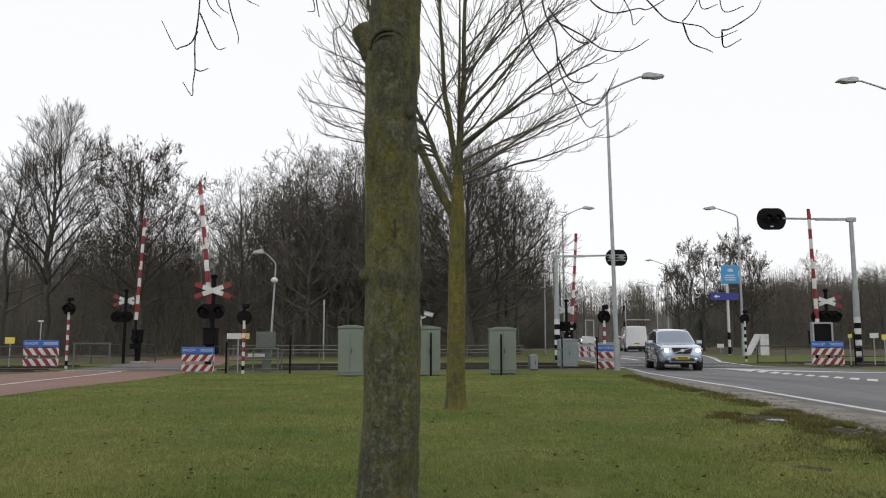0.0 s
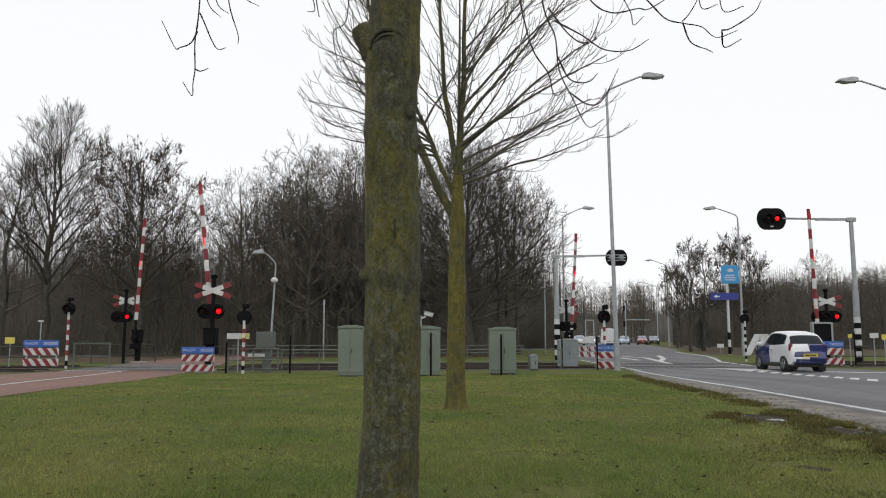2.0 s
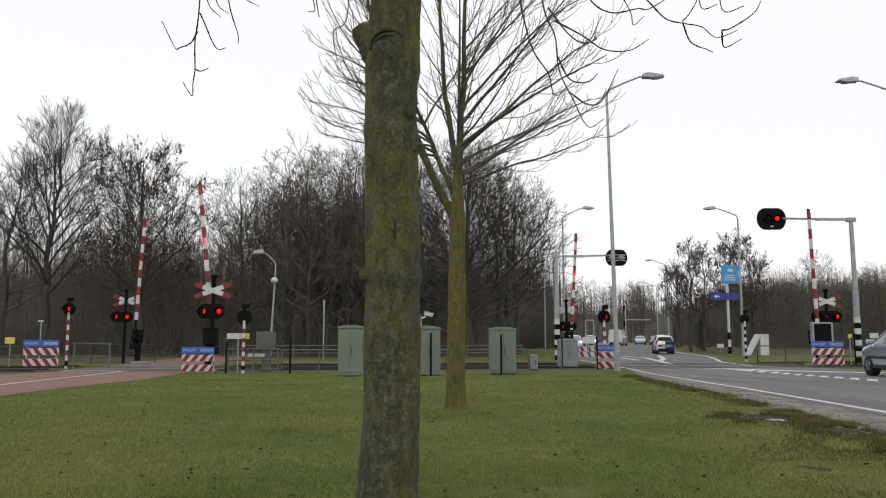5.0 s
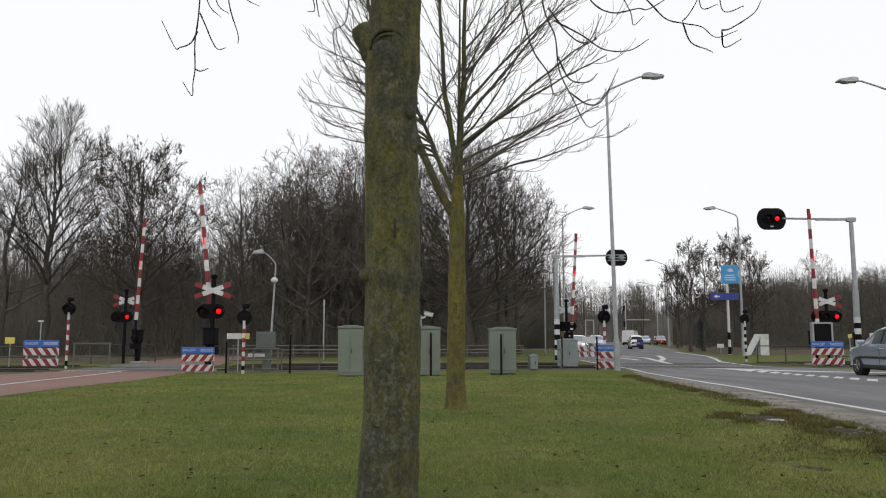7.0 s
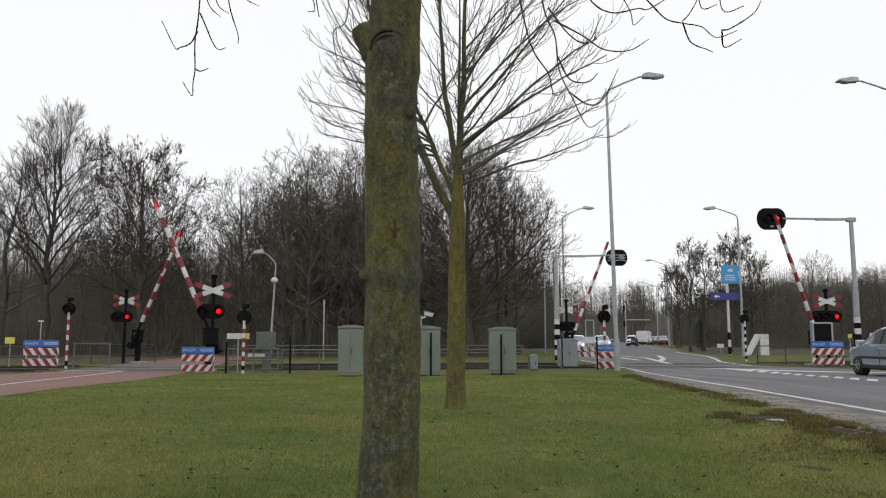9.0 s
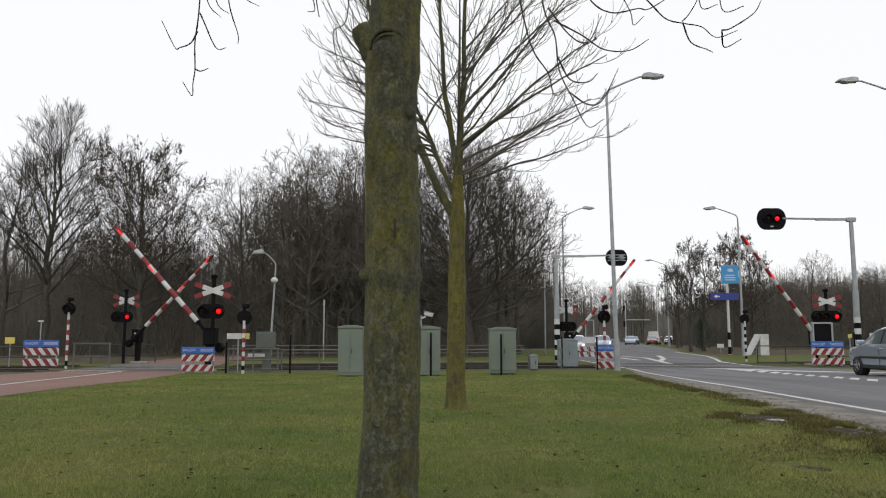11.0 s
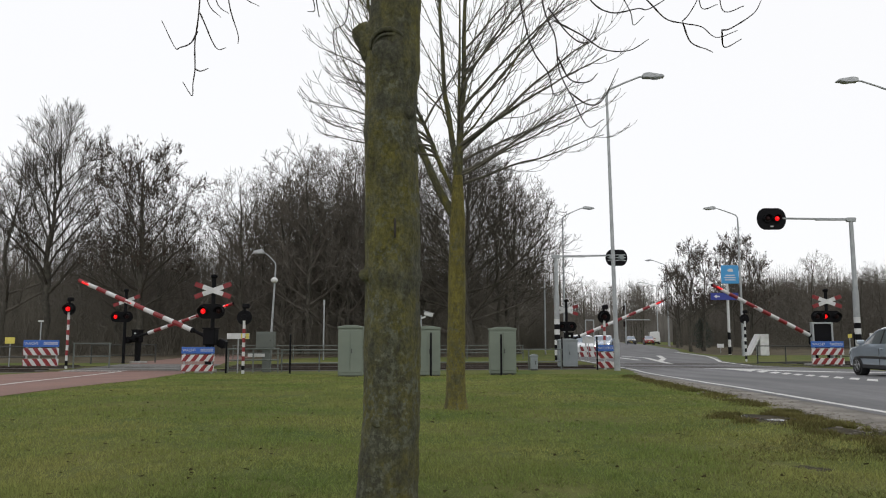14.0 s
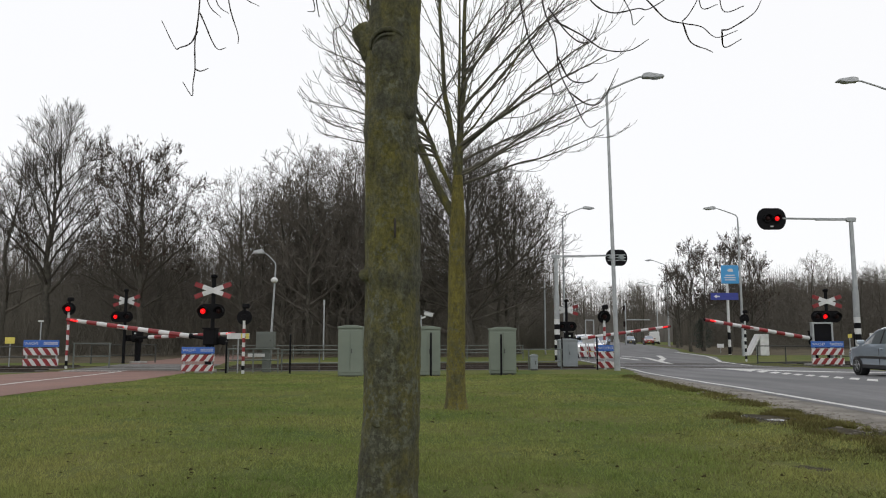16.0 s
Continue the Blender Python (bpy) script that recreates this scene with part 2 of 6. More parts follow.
def lawn_z(x, y):
    """Height of the lawn: the land with its hummocks, which end at the road and the path."""
    share = ease(1.0, 3.5, y) * (1 - ease(21, 25, y)) * ease(0.1, 1.2, along(LAWN_EDGE, y) - x) * ease(0.1, 1.0, x - along(PATH_EDGE, y))
    if share <= 0:
        return ground_z(y)
    return ground_z(y) + share * (0.05 * noise.noise((x * 0.25, y * 0.25, 0)) + 0.022 * noise.noise((x * 1.1, y * 1.1, 2)) + 0.011 * noise.noise((x * 3.3, y * 3.3, 5)))


YS = [-60, -30, -15, -6, -3, 0] + [1 + 0.2 * i for i in range(125)] + [26 + 0.5 * i for i in range(69)] + [62 + 2 * i for i in range(40)] + [145, 170, 220, 320, 500, 900, 2500]
XS = [-2500, -900, -400, -200, -100] + [-60 + 2.5 * i for i in range(20)] + [-10 + 0.2 * i for i in range(81)] + [7.5 + 2.5 * i for i in range(22)] + [100, 200, 400, 900, 2500]


def build_ground():
    V = [(x, y, lawn_z(x, y)) for y in YS for x in XS]
    w = len(XS)
    F = [(j * w + i, j * w + i + 1, (j + 1) * w + i + 1, (j + 1) * w + i) for j in range(len(YS) - 1) for i in range(w - 1)]
    ob = new("ground", mesh_of("ground", V, F, GRASS, True))
    tagged(ob, "short winter lawn and verge grass over gently dipping land", "ground", kind="structure")
    V, F = [], []
    xs, ys = [-110 + 1.5 * i for i in range(80)], [51 + 1.5 * i for i in range(31)]
    for j, y in enumerate(ys):
        for x in xs:
            top = along([(51, 4.5), (70, 7.0), (96, 9.0)], y)
            yy = y + (1.2 * noise.noise((x * 0.3, 0, 1)) - 12 * (1 - ease(-13, -7, x)) if j < 1 else 0)
            V.append((min(x, top), yy, ground_z(yy) + 0.006))
    n = len(xs)
    F = [(j * n + i, j * n + i + 1, (j + 1) * n + i + 1, (j + 1) * n + i) for j in range(len(ys) - 1) for i in range(n - 1)]
    tagged(new("woodland_floor", mesh_of("woodland_floor", V, F, LITTER)), "brown leaf litter on the floor of the wood", "ground", kind="structure")
    V, xs, ys = [], [i / 30 for i in range(31)], [57 + 1.5 * i for i in range(44)]
    for y in ys:
        a = along(EDGE_R, y) + 1.2 + 0.6 * noise.noise((y * 0.3, 4, 1))
        V += [(a + (120 - a) * q * q, y, ground_z(y) + 0.006) for q in xs]
    n = len(xs)
    F = [(j * n + i, j * n + i + 1, (j + 1) * n + i + 1, (j + 1) * n + i) for j in range(len(ys) - 1) for i in range(n - 1)]
    tagged(new("woodland_floor", mesh_of("woodland_floor", V, F, LITTER)), "brown leaf litter under the roadside trees", "ground", kind="structure")
    return ob


def strip(left, right, dz, wobble=0.0):
    """A sheet between two edges x(y) given as knots [(y, x), ...], draped on the land."""
    ys = [y for y in YS if left[0][0] < y < left[-1][0]]
    ys = [left[0][0]] + ys + [left[-1][0]]
    lx, ly = [k[1] for k in left], [k[0] for k in left]
    rx, ry = [k[1] for k in right], [k[0] for k in right]
    V, F = [], []
    for y in ys:
        a, b = float(np.interp(y, ly, lx)), float(np.interp(y, ry, rx))
        a += wobble * noise.noise((y * 0.9, 3.1, 0)) + wobble * 0.6 * noise.noise((y * 3.1, 7.7, 0))
        for k in range(5):
            V.append((a + (b - a) * k / 4, y, ground_z(y) + dz))
    for j in range(len(ys) - 1):
        for k in range(4):
            a = j * 5 + k
            F.append((a, a + 1, a + 6, a + 5))
    return V, F


def shifted(knots, d):
    return [(y, x + d) for y, x in knots]


def build_roads():
    V, F = strip(shifted(EDGE_L, -0.18), shifted([(y, max(x, np.interp(y, [k[0] for k in EDGE_L], [k[1] for k in EDGE_L]) + 5.2)) for y, x in EDGE_R], 0.25), 0.010)
    road = tagged(new("road", mesh_of("road", V, F, ASPHALT)), "worn grey asphalt road over the level crossing", "road", kind="structure")
    V, F = strip([(-60, -1.0)] + LAWN_EDGE + [(32, 7.6)], shifted([k for k in EDGE_L if k[0] <= 30.5] + [(32, 7.9)], -0.1), 0.006, 0.20)
    tagged(new("verge", mesh_of("verge", V, F, MUD)), "muddy worn road verge of wet sand", "verge", kind="structure")
    V, F = strip([(-60, -11), (13.4, -12.4), (25, -14.4), (32, -14.6), (42, -16.0), (60, -18)], [(-60, -6.4), (13.4, -7.7), (19.5, -7.8), (26.5, -9.0), (42, -11.5), (60, -14)], 0.010)
    tagged(new("cycle_path", mesh_of("cycle_path", V, F, RED_ASPHALT)), "wide red asphalt cycle path over the level crossing", "path", kind="structure")
    made = []

    def line(name, left, width, y0, y1, dz=0.014):
        ks = [(y0, float(np.interp(y0, [k[0] for k in left], [k[1] for k in left])))] + [k for k in left if y0 < k[0] < y1] + [(y1, float(np.interp(y1, [k[0] for k in left], [k[1] for k in left])))]
        V, F = strip(ks, shifted(ks, width), dz)
        ob = new(name, mesh_of(name, V, F, PAINT_LINE))
        ob.parent = road
        made.append(ob)

    line("edge_line", EDGE_L, 0.13, -20, 200)
    line("edge_line", [(26, 17), (26.8, 15.6), (27.7, 14.3), (28.9, 12.8), (30.6, 11.4), (31.7, 10.6)], 1.2, 26.4, 31.6)
    line("edge_line", [(35, 13.9), (37.3, 14.1), (40.9, 14.6), (46, 16.2), (54, 18.4), (60, 19.4), (68, 20.4)], 0.2, 35, 68)
    # block marking between the lanes
    mid = [(4, 9.75), (19.1, 10.70), (22.3, 11.05), (26.5, 11.45), (29.4, 11.4), (31.2, 11.3)]
    y = 5.0
    while y < 29.2:
        xa, xb = (float(np.interp(v, [k[0] for k in mid], [k[1] for k in mid])) for v in (y, y + 0.6))
        V = [(xa - 0.05, y, 0), (xa + 0.75, y + 1.4, 0), (xb + 0.75, y + 2.0, 0), (xb - 0.05, y + 0.6, 0)]
        ob = new("block_mark", mesh_of("block_mark", [(a, b, ground_z(b) + 0.015) for a, b, c in V], [(0, 1, 2, 3)], PAINT_LINE))
        ob.parent = road
        made.append(ob)
        y += 1.07
    line("lane_line", mid, 0.3, 29.4, 31.2)
    # pointed island marking behind the tracks
    for a in ([(37.3, 10.85), (41.9, 11.6), (47, 13.3), (55.6, 15.4)], [(42, 11.6), (49.3, 12.8), (54, 12.3)], [(44, 11.0), (56, 11.4)]):
        line("island_line", a, 0.34, a[0][0], a[-1][0])
    path = bpy.data.objects["cycle_path"]
    V, F = strip([(29.6, -14.6), (37.0, -15.4)], [(29.6, -9.3), (37.0, -10.6)], 0.016)
    ob = new("crossing_deck", mesh_of("crossing_deck", V, F, DECK))
    ob.parent = path
    V, F = strip([(28.6, -14.3), (29.3, -14.4)], [(28.6, -11.9), (29.3, -12.0)], 0.016)
    ob = new("stop_bar", mesh_of("stop_bar", V, F, PAINT_LINE))
    ob.parent = path
    V, F = strip([(4, -8.2), (17.2, -9.85), (26.5, -11.7), (29, -12.1)], [(4, -8.1), (17.2, -9.73), (26.5, -11.58), (29, -11.98)], 0.014)
    ob = new("centre_line", mesh_of("centre_line", V, F, PAINT_LINE))
    ob.parent = path
    return road


# rails run along this line: through (0, 33.0), turned 9 degrees
TRACK = pose(0, 33.4, -0.30, 0, 0, 9)


def build_track():
    bed = thing("railway_track", TRACK, "double railway track in dark ballast with concrete sleepers", "railway track", kind="structure")
    open_runs, decks = ((-80, -15.6), (-9.0, 6.4), (17.5, 80)), ((-15.6, -9.0), (6.4, 17.5))
    for off in (-1.9, 1.9):
        for u0, u1 in open_runs:
            bm = prism([(-1.9, 0.0), (-1.3, 0.10), (1.3, 0.10), (1.9, 0.0)], u1 - u0, "Y")
            ob = part("ballast_bed", bm, BALLAST, bed)
            ob.matrix_basis = pose((u0 + u1) / 2, off, 0.0, 0, 0, 90)
            for s in (-0.75, 0.75):
                bm = box((u1 - u0, 0.07, 0.03), ((u0 + u1) / 2, off + s, 0.15), bevel=0.008)
                box((u1 - u0, 0.02, 0.11), ((u0 + u1) / 2, off + s, 0.085), bevel=0, bm=bm)
                box((u1 - u0, 0.13, 0.015), ((u0 + u1) / 2, off + s, 0.03), bevel=0, bm=bm)
                part("rail", bm, RAIL, bed)
        for u0, u1 in decks:
            for s in (-0.75, 0.75):
                part("rail", box((u1 - u0, 0.07, 0.06), ((u0 + u1) / 2, off + s, 0.078), bevel=0.006), RAIL, bed, "flush worn rail in the road")
    me = None
    for j, off in enumerate((-1.9, 1.9)):
        for k in range(-40, 41):
            if any(u0 - 0.3 < k * 0.62 < u1 + 0.3 for u0, u1 in decks):
                continue
            if me is None:
                ob = part("sleeper", box((0.24, 2.5, 0.12), bevel=0.02), CONCRETE, bed)
                me = ob.data
            else:
                ob = new("sleeper", me)
                ob.parent = bed
            ob.matrix_basis = pose(k * 0.62, off, 0.0)
    return bed


# ---------------------------------------------------------------- crossing equipment
FLASHERS = []
ARMS = []
ARM_LAMPS = []


def lamp_head(parent, x, z, r, side, front=-1, name="signal_lamp"):
    """A red crossing lamp: dark can, hood and a turning lens drum, lit on one half."""
    bm = rod((x, 0.02 * front, z), (x, -0.14 * front, z), r * 1.05, r * 0.7, 16)
    can = part(name, bm, BLACK, parent)
    hood = bmesh.new()
    for k in range(9):
        a0, a1 = math.pi * (k - 0.5) / 8, math.pi * (k + 0.5) / 8
        rod((x + r * 1.12 * math.cos(a0), 0.10 * front, z + r * 1.12 * math.sin(a0)), (x + r * 1.12 * math.cos(a1), 0.10 * front, z + r * 1.12 * math.sin(a1)), 0.012, seg=4, bm=hood)
        box((0.012, 0.24, r * 0.46), (x + r * 1.12 * math.cos(math.pi * k / 8), 0.06 * front, z + r * 1.12 * math.sin(math.pi * k / 8)), (0, 90 - 180 * k / 8 - 90, 0), 0, bm=hood)
    part("hood", hood, BLACK, can)
    lens = ball(r * 0.64, u=20, v=10)
    for f in lens.faces:
        f.material_index = 1 if f.calc_center_median().y * front > 0 else 0
    ob = part("lens", lens, [LENS_DARK, LENS_LIT], can, "round red signal lens", True)
    ob.matrix_basis = pose(x, 0.02 * front, z)
    if side:
        FLASHERS.append((ob, side))
    else:
        ob.matrix_basis = pose(x, 0.02 * front, z, 0, 0, 180)
    return can


def crossing_signal(m, label, cross_z=2.95, lights_z=2.2, lamps=((-0.33, "AL"), (0.25, "AR")), mid=-0.05, half=0.5, back=False, front=-1, shade=BLACK):
    s = thing("crossing_signal", m, label, "railway signal", "crossing signals")
    part("mast", rod((0, 0, 0), (0, 0, cross_z + 0.45), 0.075), shade, s)
    bell = rod((0, 0, cross_z + 0.45), (0, 0, cross_z + 0.5), 0.09, 0.13, 14)
    ball(0.13, (0, 0, cross_z + 0.52), (1, 1, 0.6), bell)
    part("bell", bell, BLACK, s)
    for a in (20, -20):
        y = (0.085 + 0.012 * (a > 0)) * (-front if back else front)
        arm = part("cross_board", box((0.80, 0.018, 0.17), (0, y, cross_z), (0, a, 0)), WHITE, s, "white crossbuck board with red ends")
        for e in (-1, 1):
            c = Vector((e * 0.55, 0, 0))
            c.rotate(Euler((0, radians(a), 0)))
            part("red_end", box((0.31, 0.02, 0.172), (c.x, y, cross_z + c.z), (0, a, 0)), RED, arm)
    board = [(mid + 0.27 * math.cos(t) + (half - 0.27 if math.cos(t) > 0 else 0.27 - half), 0.27 * math.sin(t)) for t in [2 * math.pi * k / 24 + 0.13 for k in range(24)]]
    part("backboard", prism(board, 0.03, "Y", (0, 0.07 * front, lights_z)), BLACK, s)
    for x, side in lamps:
        lamp_head(s, x, lights_z, 0.15, side, front).matrix_basis = pose(0, 0.12 * front, 0)
    return s


def barrier(m, label, pivot, length, rows, back=1, root=0.85):
    b = thing("crossing_barrier", m, label, "barrier", "crossing barriers")
    bm = box((0.46, 0.38, 0.60), (-0.05, 0.27 * back, pivot + 0.08), bevel=0.04)
    box((0.50, 0.42, 0.05), (-0.05, 0.27 * back, pivot + 0.39), bevel=0.015, bm=bm)
    rod((0.0, 0.1, pivot), (0.0, -0.12, pivot), 0.12, seg=14, bm=bm)
    part("drive_box", bm, BLACK, b)
    part("pedestal", box((0.22, 0.22, pivot), (0.0, 0.27 * back, pivot / 2), bevel=0.02), BLACK, b)
    part("plinth", box((0.6, 0.6, 0.14), (0.1, 0.25 * back, 0.03), bevel=0.02), CONCRETE, b)
    part("type_plate", box((0.10, 0.012, 0.07), (-0.05, 0.27 * back - 0.196, pivot + 0.22), bevel=0.002), WHITE, b)
    arm = part("arm", rod((root, 0, 0), (length, 0, 0), 0.090, 0.072, 14), WHITE, b, "red and white striped barrier arm")
    n = 6
    step = (length - root) / (2 * n)
    for k in range(n):
        x = length - (2 * k + 1) * step
        r = 0.072 + 0.018 * (length - x) / (length - root)
        part("red_band", rod((x, 0, 0), (x + step, 0, 0), r + 0.004, r + 0.002, 12), RED, arm)
    part("tip_cap", rod((length - 0.01, 0, 0), (length + 0.03, 0, 0), 0.078, 0.05, 12), BLACK, arm)
    strut = rod((-0.1, 0, 0), (root + 0.05, 0, 0), 0.075, 0.055, 10)
    box((root * 0.6, 0.09, 0.13), (root * 0.3, 0, 0), bevel=0.02, bm=strut)
    rod((root - 0.03, 0, 0), (root + 0.05, 0, 0), 0.10, seg=12, bm=strut)
    part("arm_strut", strut, BLACK, arm, "black arm root with a clamp")
    for x in (length - 0.35, length * 0.62):
        lamp = rod((-0.14, 0, 0), (0.14, 0, 0), 0.03, seg=12)
        for f in lamp.faces:
            f.material_index = 1 if f.calc_center_median().y < 0 else 0
        ob = part("arm_lamp", lamp, [RED, LENS_LIT], arm, "small red arm lamp")
        ob.matrix_basis = pose(x, -0.092, 0, 180)
        ARM_LAMPS.append((ob, x, m.to_euler().z))
    cw = rod((0.3, 0, 0), (-0.35, 0, 0), 0.06)
    box((0.28, 0.3, 0.3), (-0.42, 0.0, 0), bevel=0.03, bm=cw)
    part("counterweight", cw, BLACK, arm)
    ARMS.append((arm, pivot, rows))
    return b


def warning_board(m, label, w=1.25, lean=1, tall=1.0):
    w /= tall
    b = thing("warning_board", m @ Matrix.Scale(tall, 4), label, "warning sign", "warning boards")
    part("panel", box((w, 0.03, 0.26), (0, -0.05, 0.93), bevel=0.006), BLUE, b, "blue panel with white lettering")
    text_mesh("WACHT", 0.105, WHITE, b, pose(-w * 0.47, -0.068, 0.885, 90, 0, 0))
    bar = box((w * 0.40, 0.004, 0.018), (w * 0.27, -0.068, 0.975), bevel=0)
    for z in (0.935, 0.895):
        box((w * 0.40, 0.004, 0.014), (w * 0.27, -0.068, z), bevel=0, bm=bar)
    part("small_print", bar, WHITE, b)
    for z in (0.62, 0.22):
        plank = part("hazard_plank", box((w, 0.03, 0.27), (0, -0.05, z), bevel=0.006), WHITE, b, "white plank with slanting red stripes")
        for k in range(-1, 4):
            x0, x1 = -w / 2 + k * 0.36, -w / 2 + k * 0.36 + 0.19
            q = [(x0, z + 0.132 * lean), (x1, z + 0.132 * lean), (x1 + 0.2, z - 0.132 * lean), (x0 + 0.2, z - 0.132 * lean)]
            q = [(min(w / 2 - 0.003, max(-w / 2 + 0.003, u)), v) for u, v in q]
            if q[1][0] - q[0][0] > 0.02 or q[2][0] - q[3][0] > 0.02:
                if len({(round(u, 3), v) for u, v in q}) < 4:
                    q = list(dict.fromkeys((round(u, 3), v) for u, v in q))
                part("red_stripe", prism(q, 0.006, "Y", (0, -0.067, 0)), RED, plank)
    for x in (-w * 0.42, w * 0.42):
        part("upright", box((0.06, 0.05, 1.06), (x, 0, 0.53)), GALV, b)
    return b


def small_signal(m, label, height, lamp_z, front, side="L", shade=None):
    p = thing("side_signal", m, label, "railway signal", "side signals")
    part("pole", rod((0, 0, 0), (0, 0, lamp_z - 0.1), 0.052, seg=12), WHITE, p, "white post with red and black bands")
    n = 5
    step = (lamp_z - 0.35) / (2 * n)
    for k in range(n):
        z = 0.12 + 2 * k * step
        part("band", rod((0, 0, z), (0, 0, z + step), 0.056, seg=12), BLACK if k < 1 else (shade or RED), p)
    part("disc", rod((0, 0.04, lamp_z), (0, -0.02, lamp_z), 0.26, seg=24), BLACK, p, "round black backing disc")
    lamp_head(p, 0, lamp_z, 0.15, side if front < 0 else "", front).matrix_basis = pose(0, 0.08 * front, 0)
    bell = rod((0, 0, lamp_z + 0.22), (0, 0, lamp_z + 0.38), 0.05)
    box((0.24, 0.18, 0.16), (0.05, 0, lamp_z + 0.40), bevel=0.03, bm=bell)
    part("bell", bell, BLACK, p)
    return p


def gantry(m, label, height, reach, front):
    """Banded column with a long arm and a hanging oval double lamp."""
    g = thing("signal_gantry", m, label, "signal gantry", "gantries")
    part("column", rod((0, 0, 0), (0, 0, height), 0.13, 0.10, 16), GALV, g)
    part("sleeve", rod((0, 0, 0.0), (0, 0, 3.6), 0.15, 0.15, 16), GALV, g)
    for k in range(4):
        z = 0.05 + k * 0.56
        part("black_band", rod((0, 0, z), (0, 0, z + 0.28), 0.155, seg=16), BLACK, g)
        part("white_band", rod((0, 0, z + 0.28), (0, 0, z + 0.56), 0.154, seg=16), WHITE, g)
    arm = rod((0.25 if reach < 0 else -0.25, 0, height), (reach, 0, height + 0.05), 0.055, 0.05, 12)
    box((0.45, 0.2, 0.22), (0, 0, height - 0.02), bevel=0.03, bm=arm)
    box((abs(reach) * 0.45, 0.13, 0.12), (reach * 0.28, 0, height), bevel=0.02, bm=arm)
    part("arm", arm, GALV, g)
    cx = reach + (-0.45 if reach < 0 else 0.15)
    big = 1.0 if front < 0 else 0.82
    oval = [(big * (0.42 * math.cos(t) + (0.31 if math.cos(t) > 0 else -0.31)), big * 0.55 * math.sin(t)) for t in [2 * math.pi * k / 32 + 0.1 for k in range(32)]]
    part("backboard", prism(oval, 0.06, "Y", (cx, 0.0, height + (0.02 if front < 0 else -0.08))), BLACK, g, "black oval backing board")
    if front < 0:
        for x, side in ((cx - 0.23, "OL"), (cx + 0.23, "OR")):
            lamp_head(g, x, height + 0.02, 0.18, side, front).matrix_basis = pose(0, 0.12 * front, 0)
        part("plate", box((0.16, 0.01, 0.06), (cx, -0.04, height - 0.36)), WHITE, g)
    else:
        for x in (cx - 0.26, cx + 0.26):
            part("lamp_back", rod((x, 0, height - 0.08), (x, -0.2, height - 0.08), 0.17, 0.12, 16), CAB_GREY, g)
        for z in (-0.15, 0.0, 0.15):
            part("stiffener", box((1.0, 0.03, 0.05), (cx, -0.05, height - 0.08 + z)), GALV, g)
    return g


def relay_cabinet(m, label, w, d, h, paint=None):
    c = thing("relay_cabinet", m, label, "cabinet", "trackside cabinets")
    paint = paint or CAB_GREEN
    part("plinth", box((w * 0.94, d * 0.94, 0.08), (0, 0, 0.02), bevel=0.01), DARK_STEEL, c)
    part("body", box((w, d, h - 0.10), (0, 0, 0.06 + (h - 0.10) / 2), bevel=0.012), paint, c)
    roof = [(-w / 2 - 0.03, 0), (w / 2 + 0.03, 0), (w / 2 + 0.02, 0.05), (w * 0.2, 0.10), (-w * 0.2, 0.10), (-w / 2 - 0.02, 0.05)]
    part("roof", prism(roof, d + 0.06, "Y", (0, 0, h - 0.05), bevel=0.01), paint, c, "shallow arched cabinet roof")
    for x in (-w / 4, w / 4):
        door = part("door", box((w / 2 - 0.02, 0.02, h - 0.28), (x, -d / 2 - 0.008, 0.14 + (h - 0.24) / 2), bevel=0.006), paint, c)
        part("hinge", box((0.03, 0.03, 0.1), (x + (0.18 * w if x > 0 else -0.18 * w), -d / 2 - 0.022, h * 0.7)), paint, door)
    part("handle", box((0.025, 0.03, 0.14), (0.05, -d / 2 - 0.03, h * 0.52)), DARK_STEEL, c)
    return c


def thin_post(m, height, label, r=0.035, name="marker_post"):
    p = thing(name, m, label, "post", "thin posts")
    part("pole", rod((0, 0, 0), (0, 0, height), r, r * 0.9, 8), BLACK, p)
    part("cap", ball(r * 1.15, (0, 0, height), (1, 1, 0.5), u=8, v=5), DARK_STEEL, p)
    return p


def fence(name, a, b, height, posts, rails, material, label, r=0.025, mid=()):
    """A railing from a to b, with posts and rails."""
    a, b = Vector((a[0], a[1], 0)), Vector((b[0], b[1], 0))
    d = b - a
    f = thing(name, pose(a.x, a.y, ground_z(a.y), 0, 0, math.degrees(math.atan2(d.y, d.x))), label, "fence", "railings")
    L = d.length
    drop = ground_z(b.y) - ground_z(a.y)
    for k in range(posts):
        x = L * k / (posts - 1)
        part("post", box((r * 2, r * 2, height + 0.04), (x, 0, height / 2 + drop * x / L - 0.02), bevel=0.004), material, f)
    for z in rails:
        part("rail", rod((-0.05, 0, z), (L + 0.05, 0, z + drop), r * 0.95, seg=8), material, f)
    return f


